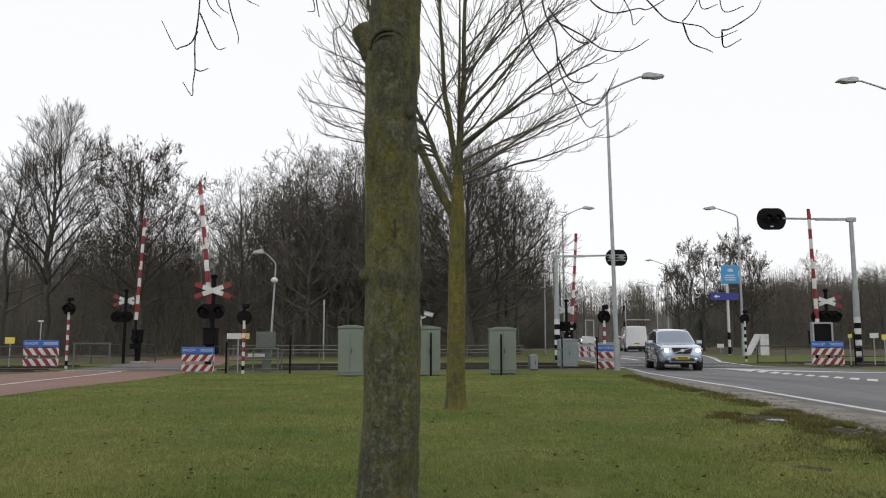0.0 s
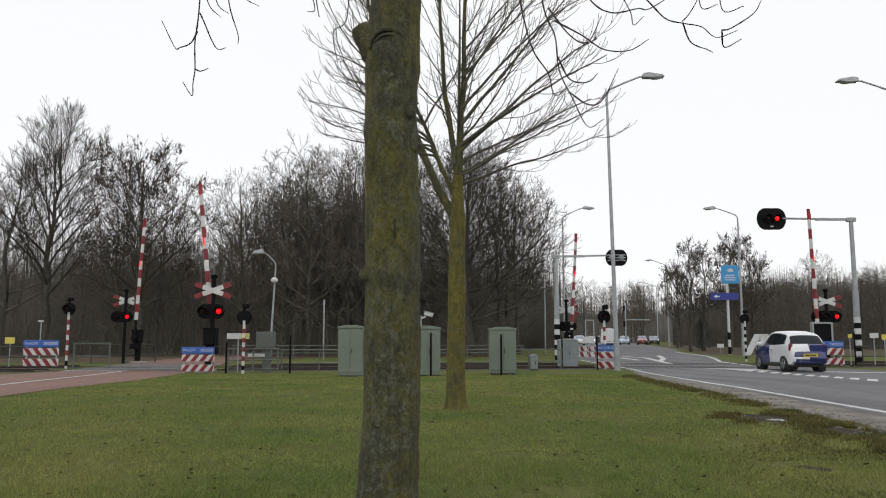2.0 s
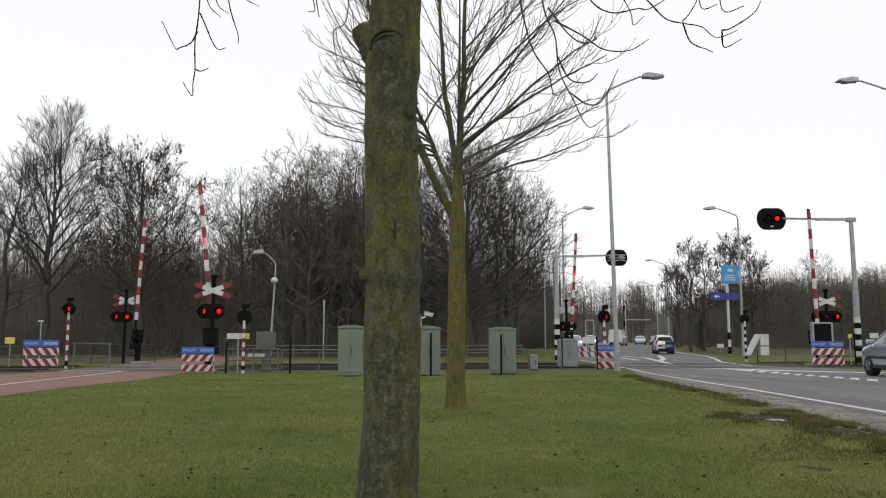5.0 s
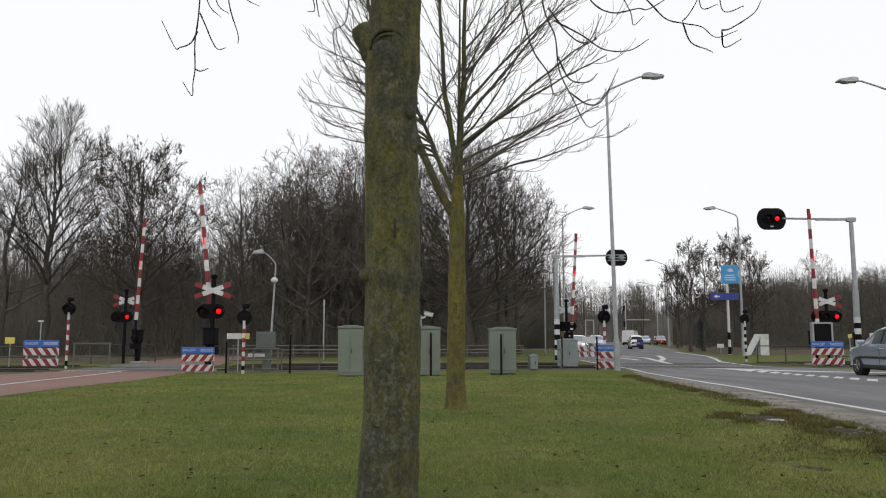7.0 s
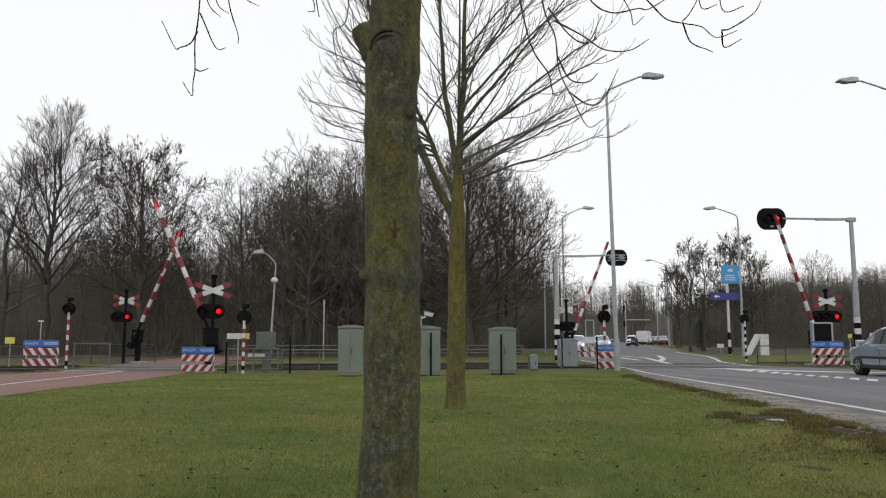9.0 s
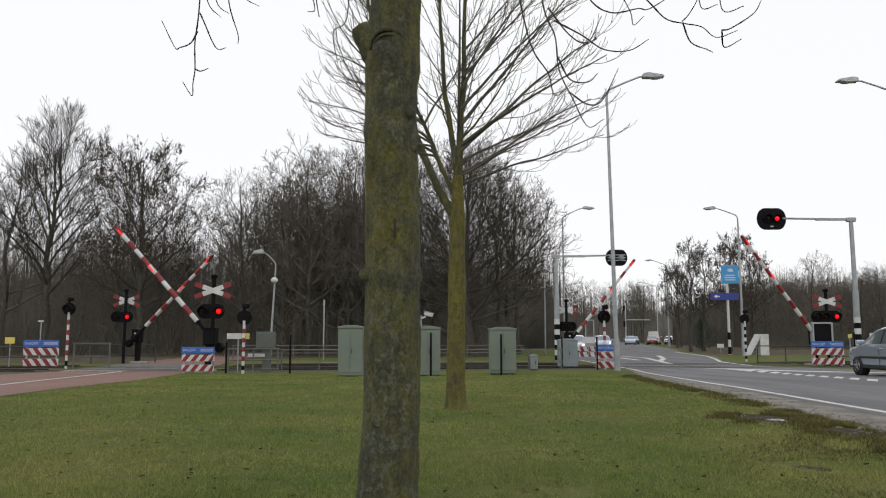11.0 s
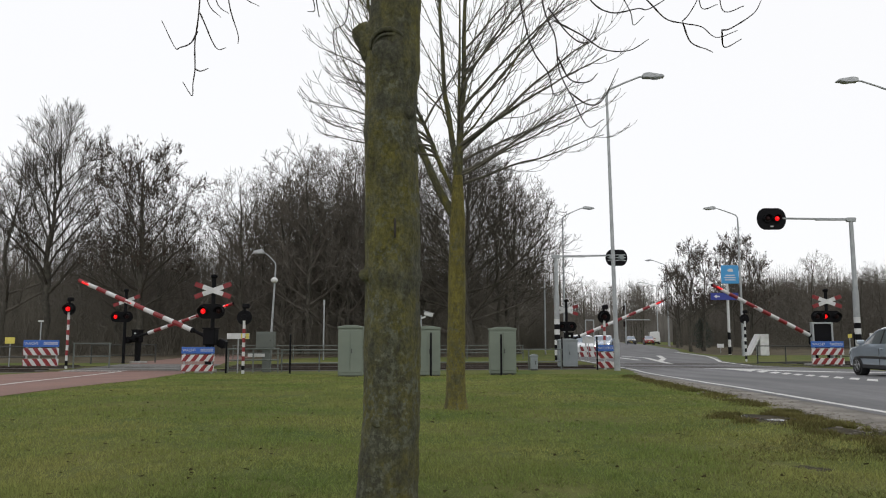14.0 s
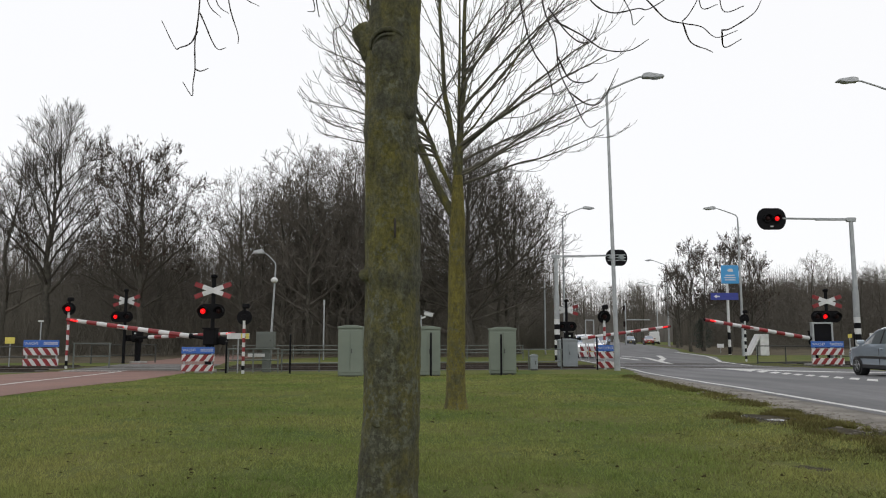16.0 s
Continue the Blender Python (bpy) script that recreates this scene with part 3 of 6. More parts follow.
def street_lamp(m, label, height, reach, rise, r=0.085, head=0.95, base=1.2):
    """Tall tapered lamp post with a bent arm and a flat lantern."""
    s = thing("street_lamp", m, label, "street lamp", "street lamps")
    part("base_sleeve", rod((0, 0, 0), (0, 0, base), r * 1.35, r * 1.3, 14), GALV, s)
    part("pole", rod((0, 0, base - 0.02), (0, 0, height), r, r * 0.55, 14), GALV, s)
    V, F = [], []
    sx = 1 if reach > 0 else -1
    pts = [Vector((0, 0, height - 0.05)), Vector((0.02 * sx, 0, height + rise * 0.22)), Vector((0.16 * sx, 0, height + rise * 0.42)), Vector((reach * 0.5, 0, height + rise * 0.75)), Vector((reach * 0.85, 0, height + rise)), Vector((reach, 0, height + rise))]
    tube(pts, [r * 0.55, r * 0.5, r * 0.48, r * 0.42, r * 0.4, r * 0.4], 8, V, F)
    ob = new("arm", mesh_of("arm", V, F, GALV, True))
    ob.parent = s
    x = reach + sx * head * 0.3
    h0 = [(-head * 0.42, -0.05), (head * 0.1, -0.07), (head * 0.5, -0.03), (head * 0.42, 0.06), (-head * 0.2, 0.16), (-head * 0.42, 0.12)]
    if sx < 0:
        h0 = [(-u, v) for u, v in h0]
    lan = part("lantern", prism(h0, 0.3, "Y", (x, 0, height + rise), bevel=0.02), LANTERN, s, "pale grey lamp lantern")
    part("diffuser", ball(0.12, (x + 0.1 * sx, 0, height + rise - 0.05), (2.2, 1, 0.6)), CLEAR_LAMP, lan)
    return s


# ---------------------------------------------------------------- trees


def shoot(rng, p, d, length, r, level, V, F, tips, kids, minr, up, wide):
    """A nearly straight, tapering branch that bends up a little and bears side shoots all round."""
    n = (2, 3, 4, 6)[level]
    pts, rad = [p.copy()], [r]
    end = max(minr * 0.8, r * 0.28)
    q, dd = p.copy(), d.copy()
    for i in range(n):
        dd = (dd + Vector((rng.gauss(0, 1), rng.gauss(0, 1), rng.gauss(0, 1))) * 0.085 + Vector((0, 0, up / n))).normalized()
        q = q + dd * (length / n)
        pts.append(q.copy())
        rad.append(r + (end - r) * (i + 1) / n)
    tube(pts, rad, (3, 3, 4, 6)[level], V, F, cap=False)
    tips.append((pts[-1], dd))
    if level == 0:
        return
    k = kids[level - 1] + rng.randint(-1, 1)
    turn = rng.uniform(0, 6.28)
    for i in range(k):
        t = 0.18 + 0.80 * (i + rng.uniform(0.2, 0.8)) / k
        j = min(n - 1, int(t * n))
        start = pts[j].lerp(pts[j + 1], t * n - j)
        axis = (pts[j + 1] - pts[j]).normalized()
        turn += 2.4 + rng.uniform(-0.4, 0.4)
        u = axis.orthogonal().normalized()
        side = u * math.cos(turn) + axis.cross(u) * math.sin(turn)
        lean = wide * rng.uniform(0.75, 1.2)
        nd = (axis * math.cos(lean) + side * math.sin(lean) + Vector((0, 0, 0.18))).normalized()
        rr = rad[j] + (rad[j + 1] - rad[j]) * (t * n - j)
        shoot(rng, start, nd, length * (0.66 - 0.36 * t) * rng.uniform(0.8, 1.25), max(minr, rr * 0.5), level - 1, V, F, tips, kids, minr, up, wide)


def bare_tree(seed, height, r, clear, limbs, slope, spread, label, kids=(3, 5, 7), minr=0.0095, leaves=0, bark=None, fine=None, up=0.22, wide=0.85, stems=(), full=0.6):
    """A tree with a leader, limbs from the clear height up, and twigs. slope: of the lowest and the highest limbs; spread: limb length as a share of the height."""
    rng = random.Random(seed)
    t = thing("tree", pose(0, 0, 0), label, "tree", "bare trees")
    V, F = [], []
    pts, rad = [], []
    q, n = Vector((0, 0, -0.15)), 12
    for i in range(n + 1):
        f = i / n
        pts.append(q.copy())
        rad.append(r * (1.4 if i == 0 else (1 - 0.9 * f)))
        q = q + Vector((rng.gauss(0, 0.008) * height, rng.gauss(0, 0.008) * height, 0.93 * height / n))
    tube(pts, rad, 9, V, F)
    ob = new("trunk", mesh_of("trunk", V, F, bark or WOOD_TRUNK, True))
    ob.parent = t
    V, F, tips = [], [], []
    for i in range(limbs):
        g = (i + 0.5) / limbs
        f = clear + (0.94 - clear) * g ** 1.25
        j = min(n - 1, int(f * n))
        p = pts[j].lerp(pts[j + 1], f * n - j)
        a = i * 2.4 + rng.uniform(-0.4, 0.4)
        e = slope[0] + (slope[1] - slope[0]) * g + rng.uniform(-0.12, 0.12)
        d = Vector((math.cos(a) * math.cos(e), math.sin(a) * math.cos(e), math.sin(e)))
        length = height * spread * (full + (1 - full) * math.sin(math.pi * min(1, g * 1.6) * 0.5)) * (1 - 0.62 * g * g) * rng.uniform(0.85, 1.12)
        shoot(rng, p, d, length, max(minr * 2, (rad[j] + (rad[j + 1] - rad[j]) * (f * n - j)) * 0.52), 3 if g < 0.86 else 2, V, F, tips, kids, minr, up, wide)
    for a, e, z, length, rr in stems:
        shoot(rng, Vector((0, 0, z)), Vector((math.cos(a) * math.cos(e), math.sin(a) * math.cos(e), math.sin(e))), length, rr, 3, V, F, tips, (kids[0], kids[1], kids[2] + 3), minr, up, wide)
    ob = new("crown", mesh_of("crown", V, F, fine or FAR_BARK))
    ob.parent = t
    if leaves:
        V, F = [], []
        outer = [q for q in tips if q[0].z > height * 0.42]
        for p, d in [rng.choice(outer) for q in range(leaves)]:
            u = Vector((rng.gauss(0, 0.5), rng.gauss(0, 0.5), -1)).normalized()
            w = u.orthogonal().normalized()
            w = w * math.cos(rng.uniform(0, 6.28)) + u.cross(w) * math.sin(rng.uniform(0, 6.28))
            s = rng.uniform(0.07, 0.13)
            b = len(V)
            p = p - d * rng.uniform(0, 0.5)
            V += [tuple(p), tuple(p + u * s + w * s * 0.45), tuple(p + u * s * 2), tuple(p + u * s - w * s * 0.45)]
            F += [(b, b + 1, b + 2), (b, b + 2, b + 3)]
        ob = new("leaves", mesh_of("leaves", V, F, DEAD_LEAF))
        ob.parent = t
    return t


def bark_material(name, moss, lichen, scale=1.0, lo=0.45, hi=0.64):
    """Grey-brown bark with olive moss patches, lichen flecks and vertical cracks."""
    m = bpy.data.materials.new(name)
    m.use_nodes = True
    n, l = m.node_tree.nodes, m.node_tree.links
    b = n["Principled BSDF"]
    b.inputs["Roughness"].default_value = 0.95
    co, mp = n.new("ShaderNodeTexCoord"), n.new("ShaderNodeMapping")
    mp.inputs["Scale"].default_value = (1, 1, 0.75)
    l.new(co.outputs["Object"], mp.inputs["Vector"])

    def noise_node(s, detail, source):
        t = n.new("ShaderNodeTexNoise")
        t.inputs["Scale"].default_value, t.inputs["Detail"].default_value, t.inputs["Roughness"].default_value = s * scale, detail, 0.65
        l.new(source, t.inputs["Vector"])
        return t.outputs["Fac"]

    def ramp(fac, a, c):
        r = n.new("ShaderNodeMapRange")
        r.inputs["From Min"].default_value, r.inputs["From Max"].default_value = a, c
        l.new(fac, r.inputs["Value"])
        return r.outputs["Result"]

    def blend(fac, a, c, mode="MIX"):
        x = n.new("ShaderNodeMix")
        x.data_type, x.blend_type = "RGBA", mode
        for key, v in (("Factor", fac), ("A", a), ("B", c)):
            if isinstance(v, tuple):
                x.inputs[key].default_value = (*v, 1)
            elif isinstance(v, float):
                x.inputs[key].default_value = v
            else:
                l.new(v, x.inputs[key])
        return x.outputs["Result"]

    fine = noise_node(60, 4, mp.outputs["Vector"])
    streak, far = n.new("ShaderNodeMapping"), n.new("ShaderNodeMapping")
    streak.inputs["Scale"].default_value = (1, 1, 0.35)
    far.inputs["Location"].default_value = (3.7, 1.9, 5.3)
    l.new(co.outputs["Object"], streak.inputs["Vector"])
    l.new(co.outputs["Object"], far.inputs["Vector"])
    base = blend(noise_node(26, 5, mp.outputs["Vector"]), (0.020, 0.021, 0.012), (0.088, 0.088, 0.056))
    tone = blend(noise_node(14, 4, co.outputs["Object"]), tuple(0.55 * v for v in moss), tuple(1.5 * v for v in moss))
    col = blend(ramp(noise_node(4.2, 7, mp.outputs["Vector"]), lo, hi), base, tone)
    zone, fleck = ramp(noise_node(2.6, 3, far.outputs["Vector"]), 0.46, 0.62), ramp(noise_node(24, 5, far.outputs["Vector"]), 0.50, 0.57)
    both = n.new("ShaderNodeMath")
    both.operation = "MULTIPLY"
    l.new(zone, both.inputs[0])
    l.new(fleck, both.inputs[1])
    col = blend(both.outputs["Value"], col, lichen)
    col = blend(0.8, col, blend(ramp(noise_node(20, 4, streak.outputs["Vector"]), 0.36, 0.58), (0.62, 0.62, 0.62), (1.06, 1.06, 1.06)), "MULTIPLY")
    col = blend(0.7, col, blend(ramp(fine, 0.33, 0.66), (0.40, 0.40, 0.40), (1.4, 1.4, 1.4)), "MULTIPLY")
    l.new(col, b.inputs["Base Color"])
    bp = n.new("ShaderNodeBump")
    bp.inputs["Strength"].default_value, bp.inputs["Distance"].default_value = 0.9, 0.012
    l.new(fine, bp.inputs["Height"])
    l.new(bp.outputs["Normal"], b.inputs["Normal"])
    return m


MOSSY = bark_material("mossy_trunk_bark", (0.098, 0.091, 0.018), (0.105, 0.112, 0.076), lo=0.41, hi=0.62)
MOSSY_YELLOW = bark_material("yellow_mossy_trunk_bark", (0.122, 0.106, 0.020), (0.10, 0.098, 0.05), lo=0.29, hi=0.50)
TWIG = mat("dark_twig_bark", (0.04, 0.033, 0.028), (0.028, 0.023, 0.02), 6, 0.85, bump=0.2, fine=80)


def knobbly_trunk(V, F, axis, radius, z0, z1, rings, sides, rough, seed):
    """A trunk skin: rings round axis(z) with radius(z), lumps and ridges."""
    b = len(V)
    for j in range(rings + 1):
        z = z0 + (z1 - z0) * j / rings
        cx, cy = axis(z)
        for k in range(sides):
            a = 2 * math.pi * k / sides
            v = Vector((math.cos(a) * 3, math.sin(a) * 3, z * 5 + seed))
            r = radius(z) * (1 + rough * noise.noise(v * 0.5) + rough * 0.5 * noise.noise(v * 1.7) + rough * 0.28 * noise.noise(v * 6.0))
            V.append((cx + r * math.cos(a), cy + r * math.sin(a), z))
    for j in range(rings):
        for k in range(sides):
            p, q = b + j * sides + k, b + j * sides + (k + 1) % sides
            F.append((p, q, q + sides, p + sides))


def hanging(points, r0, owner, name="hanging_twig", y=0.0, sub=7):
    """A thin drooping twig through a few (x, z) knots, smoothed."""
    k = [Vector((x, y + 0.06 * math.sin(3 * i + x * 5), z)) for i, (x, z) in enumerate(points)]
    k = [k[0] * 2 - k[1]] + k + [k[-1] * 2 - k[-2]]
    pts = []
    for i in range(1, len(k) - 2):
        for s in range(sub):
            t = s / sub
            p = 0.5 * ((2 * k[i]) + (k[i + 1] - k[i - 1]) * t + (2 * k[i - 1] - 5 * k[i] + 4 * k[i + 1] - k[i + 2]) * t * t + (3 * k[i] - k[i - 1] - 3 * k[i + 1] + k[i + 2]) * t ** 3)
            pts.append(p)
    pts.append(k[-2])
    n = len(pts)
    V, F = [], []
    tube(pts, [r0 * (1 - 0.55 * i / (n - 1)) * (1.3 if i % 7 == 3 else 1.0) for i in range(n)], 5, V, F)
    ob = new(name, mesh_of(name, V, F, TWIG, True))
    ob.parent = owner
    return ob


def near_tree():
    """The mossy trunk right before the camera, with its overhanging twigs."""
    t = thing("tree", pose(-0.31, 4.4, 0), "thick mossy tree trunk standing in the lawn with drooping bare twigs", "tree", "lawn trees")
    axis = lambda z: (0.011 * (1 - ease(1.2, 2.4, z)) + 0.012 * math.sin(z * 2.1) + 0.012 * (z - 1), 0.0)
    rad = lambda z: 0.158 + 0.03 * max(0, 0.75 - z) ** 1.5 - 0.002 * (z - 1) + 0.012 * math.exp(-((z - 1.36) / 0.06) ** 2) + 0.014 * math.exp(-((z - 2.62) / 0.09) ** 2) + 0.008 * math.exp(-((z - 2.2) / 0.05) ** 2)
    V, F = [], []
    knobbly_trunk(V, F, axis, rad, -0.1, 4.6, 300, 72, 0.085, 0)
    ob = new("trunk", mesh_of("trunk", V, F, MOSSY, True))
    ob.parent = t
    stub = rod((-0.06, 0, 2.70), (-0.192, -0.01, 2.85), 0.115, 0.060, 20)
    bmesh.ops.subdivide_edges(stub, edges=stub.edges[:], cuts=3, use_grid_fill=True)
    for v in stub.verts:
        v.co += v.normal * 0.022 * noise.noise(v.co * 14)
    part("branch_stub", stub, MOSSY, t, "sawn mossy branch stub", True)
    for bx, bz, s in ((-0.02, 2.66, 0.085), (0.10, 2.30, 0.05), (-0.12, 1.36, 0.05), (0.03, 1.62, 0.04), (0.13, 2.10, 0.04), (-0.04, 0.55, 0.05)):
        y = -math.sqrt(max(0.001, 0.15 ** 2 - bx ** 2))
        part("knot", ball(s, (bx, y * 0.93, bz), (1.0, 0.45, 0.8), u=14, v=8), MOSSY, t, smooth=True)
    # the swollen collar over the healed branch scar, and an old crack
    for w, top, r in ((0.105, 2.70, 0.013), (0.078, 2.69, 0.009)):
        V, F = [], []
        arch = [(w * math.cos(q), top + 0.8 * w * math.sin(q)) for q in [math.pi * (k - 1) / 10 for k in range(13)]]
        tube([Vector((u - 0.01, -0.158 * math.sqrt(max(0.05, 1 - (u / 0.165) ** 2)), v)) for u, v in arch], [r * (0.5 + 0.7 * math.sin(math.pi * k / 12)) for k in range(13)], 8, V, F)
        ob = new("bark_collar", mesh_of("bark_collar", V, F, MOSSY, True))
        ob.parent = t
    part("crack", ball(0.05, (0.04, -0.148, 1.62), (0.16, 0.2, 1.2), u=12, v=8), TWIG, t, "dark old crack in the bark", True)
    # limbs above the view that carry the twigs
    for x1, y1, z1 in ((-2.2, -0.4, 4.6), (1.0, 0.5, 4.9), (2.6, 0.3, 4.7)):
        V, F = [], []
        tube([Vector((0, 0, 3.9)), Vector((x1 * 0.4, y1 * 0.4, z1 + 0.2)), Vector((x1 * 0.8, y1, z1 + 0.15)), Vector((x1, y1, z1))], [0.07, 0.05, 0.03, 0.02], 8, V, F)
        ob = new("limb", mesh_of("limb", V, F, TWIG, True))
        ob.parent = t
    # drooping twigs as (x, z) knots beside the trunk
    hanging([(-1.22, 3.58), (-1.229, 3.052), (-1.242, 2.848), (-1.247, 2.683), (-1.239, 2.573), (-1.265, 2.515), (-1.295, 2.573)], 0.0052, t, y=0.2)
    hanging([(-1.234, 2.922), (-1.278, 2.848), (-1.325, 2.8), (-1.391, 2.837), (-1.439, 2.966)], 0.0052, t, y=0.2)
    hanging([(-1.225, 3.044), (-1.183, 2.959), (-1.143, 2.859), (-1.092, 2.793), (-1.057, 2.822)], 0.0052, t, y=0.2)
    hanging([(-1.07, 3.427), (-1.027, 3.089), (-0.993, 2.922), (-0.961, 2.815)], 0.0052, t, y=0.2)
    hanging([(-1.239, 2.675), (-1.2, 2.657), (-1.158, 2.683)], 0.0052, t, y=0.2)
    hanging([(-1.229, 3.352), (-1.166, 3.096), (-1.096, 3.022)], 0.0045, t, y=0.2)
    hanging([(-1.165, 3.276), (-1.101, 3.081), (-1.051, 3.052)], 0.0045, t, y=0.2)
    hanging([(-0.994, 3.276), (-0.924, 3.111), (-0.864, 3.111)], 0.0045, t, y=0.2)
    hanging([(-0.545, 3.239), (-0.503, 3.081), (-0.541, 3.044)], 0.0045, t, y=0.2)
    hanging([(-0.506, 3.239), (-0.481, 3.052), (-0.462, 3.007)], 0.0045, t, y=0.2)
    hanging([(-0.27, 3.239), (-0.309, 3.014), (-0.371, 2.896), (-0.362, 2.763), (-0.326, 2.727)], 0.0045, t, y=0.2)
    hanging([(1.191, 3.556), (1.322, 3.303), (1.476, 3.238), (1.63, 3.222), (1.736, 3.271), (1.866, 3.327), (2.007, 3.474)], 0.0058, t, y=0.6)
    hanging([(1.503, 3.556), (1.69, 3.291), (1.842, 3.19), (1.956, 3.141), (2.071, 3.109), (2.192, 3.061), (2.3, 3.069)], 0.0058, t, y=0.6)
    hanging([(1.944, 3.141), (2.009, 3.021), (2.095, 2.941), (2.165, 2.957)], 0.0058, t, y=0.6)
    hanging([(2.192, 3.069), (2.303, 3.133), (2.422, 3.198), (2.514, 3.336)], 0.0058, t, y=0.6)
    hanging([(2.192, 3.061), (2.251, 2.997), (2.325, 3.009)], 0.0058, t, y=0.6)
    hanging([(2.046, 3.474), (2.097, 3.279), (2.161, 3.25), (2.214, 3.303)], 0.0045, t, y=0.6)
    hanging([(2.182, 3.474), (2.251, 3.262), (2.347, 3.242), (2.356, 3.279)], 0.0045, t, y=0.6)
    hanging([(1.941, 3.149), (2.005, 3.222), (2.048, 3.311), (2.077, 3.474)], 0.0045, t, y=0.6)
    hanging([(1.52, 3.433), (1.579, 3.198), (1.628, 3.157), (1.671, 3.169)], 0.0045, t, y=0.6)
    hanging([(0.92, 3.68), (1.011, 3.271), (1.065, 3.029), (1.108, 2.829), (1.18, 2.592), (1.291, 2.427), (1.391, 2.466)], 0.0062, t, y=0.6)
    hanging([(1.06, 3.141), (1.259, 3.061), (1.411, 2.969), (1.564, 2.929), (1.729, 3.053)], 0.0062, t, y=0.6)
    hanging([(1.082, 2.889), (1.176, 2.758), (1.29, 2.726), (1.36, 2.789)], 0.0062, t, y=0.6)
    hanging([(0.782, 3.556), (0.911, 3.029), (1.015, 2.769), (1.078, 2.651), (1.19, 2.718)], 0.0062, t, y=0.6)
    hanging([(1.155, 2.651), (1.287, 2.572), (1.394, 2.611), (1.491, 2.809)], 0.0062, t, y=0.6)
    hanging([(1.022, 3.23), (1.182, 3.069), (1.296, 3.009), (1.393, 3.19)], 0.0062, t, y=0.6)
    return t


def arc_limb(rng, p, az, el0, el1, length, r, level, V, F, kids, wander=0.13):
    """A branch that sweeps from slope el0 to slope el1; its alternate side shoots leave it low and turn up to the light."""
    n = (7, 8, 11)[level]
    pts, rad, way = [p.copy()], [r], []
    end = max(0.0032, r * 0.26)
    q, wob = p.copy(), 0.0
    for i in range(n):
        f = (i + 0.5) / n
        wob = 0.55 * wob + rng.uniform(-wander, wander)
        az += rng.uniform(-wander, wander)
        el = el0 + (el1 - el0) * f ** 1.2 + wob
        q = q + Vector((math.cos(el) * math.cos(az), math.cos(el) * math.sin(az), math.sin(el))) * (length / n)
        pts.append(q.copy())
        rad.append(r + (end - r) * ((i + 1) / n) ** 0.8)
        way.append((az, el))
    tube(pts, rad, 8 if level > 1 else 4, V, F)
    if level == 0:
        return
    k = kids[2 - level] + rng.randint(-1, 1)
    for s in range(k):
        t = 0.16 + 0.82 * (s + rng.uniform(0.1, 0.9)) / k
        j = min(n - 1, int(t * n))
        start = pts[j].lerp(pts[j + 1], t * n - j)
        a, e = way[j]
        side = (1 if s % 2 else -1) * rng.uniform(0.35, 1.0)
        arc_limb(rng, start, a + side, min(1.1, e * 0.7) + rng.uniform(-0.35, 0.05), min(1.5, max(e, 0.75) + rng.uniform(0.1, 0.5)), length * rng.uniform(0.30, 0.52) * (1.2 - 0.55 * t), max(0.0042, (rad[j] + rad[j + 1]) / 2 * 0.45), level - 1, V, F, kids, wander)


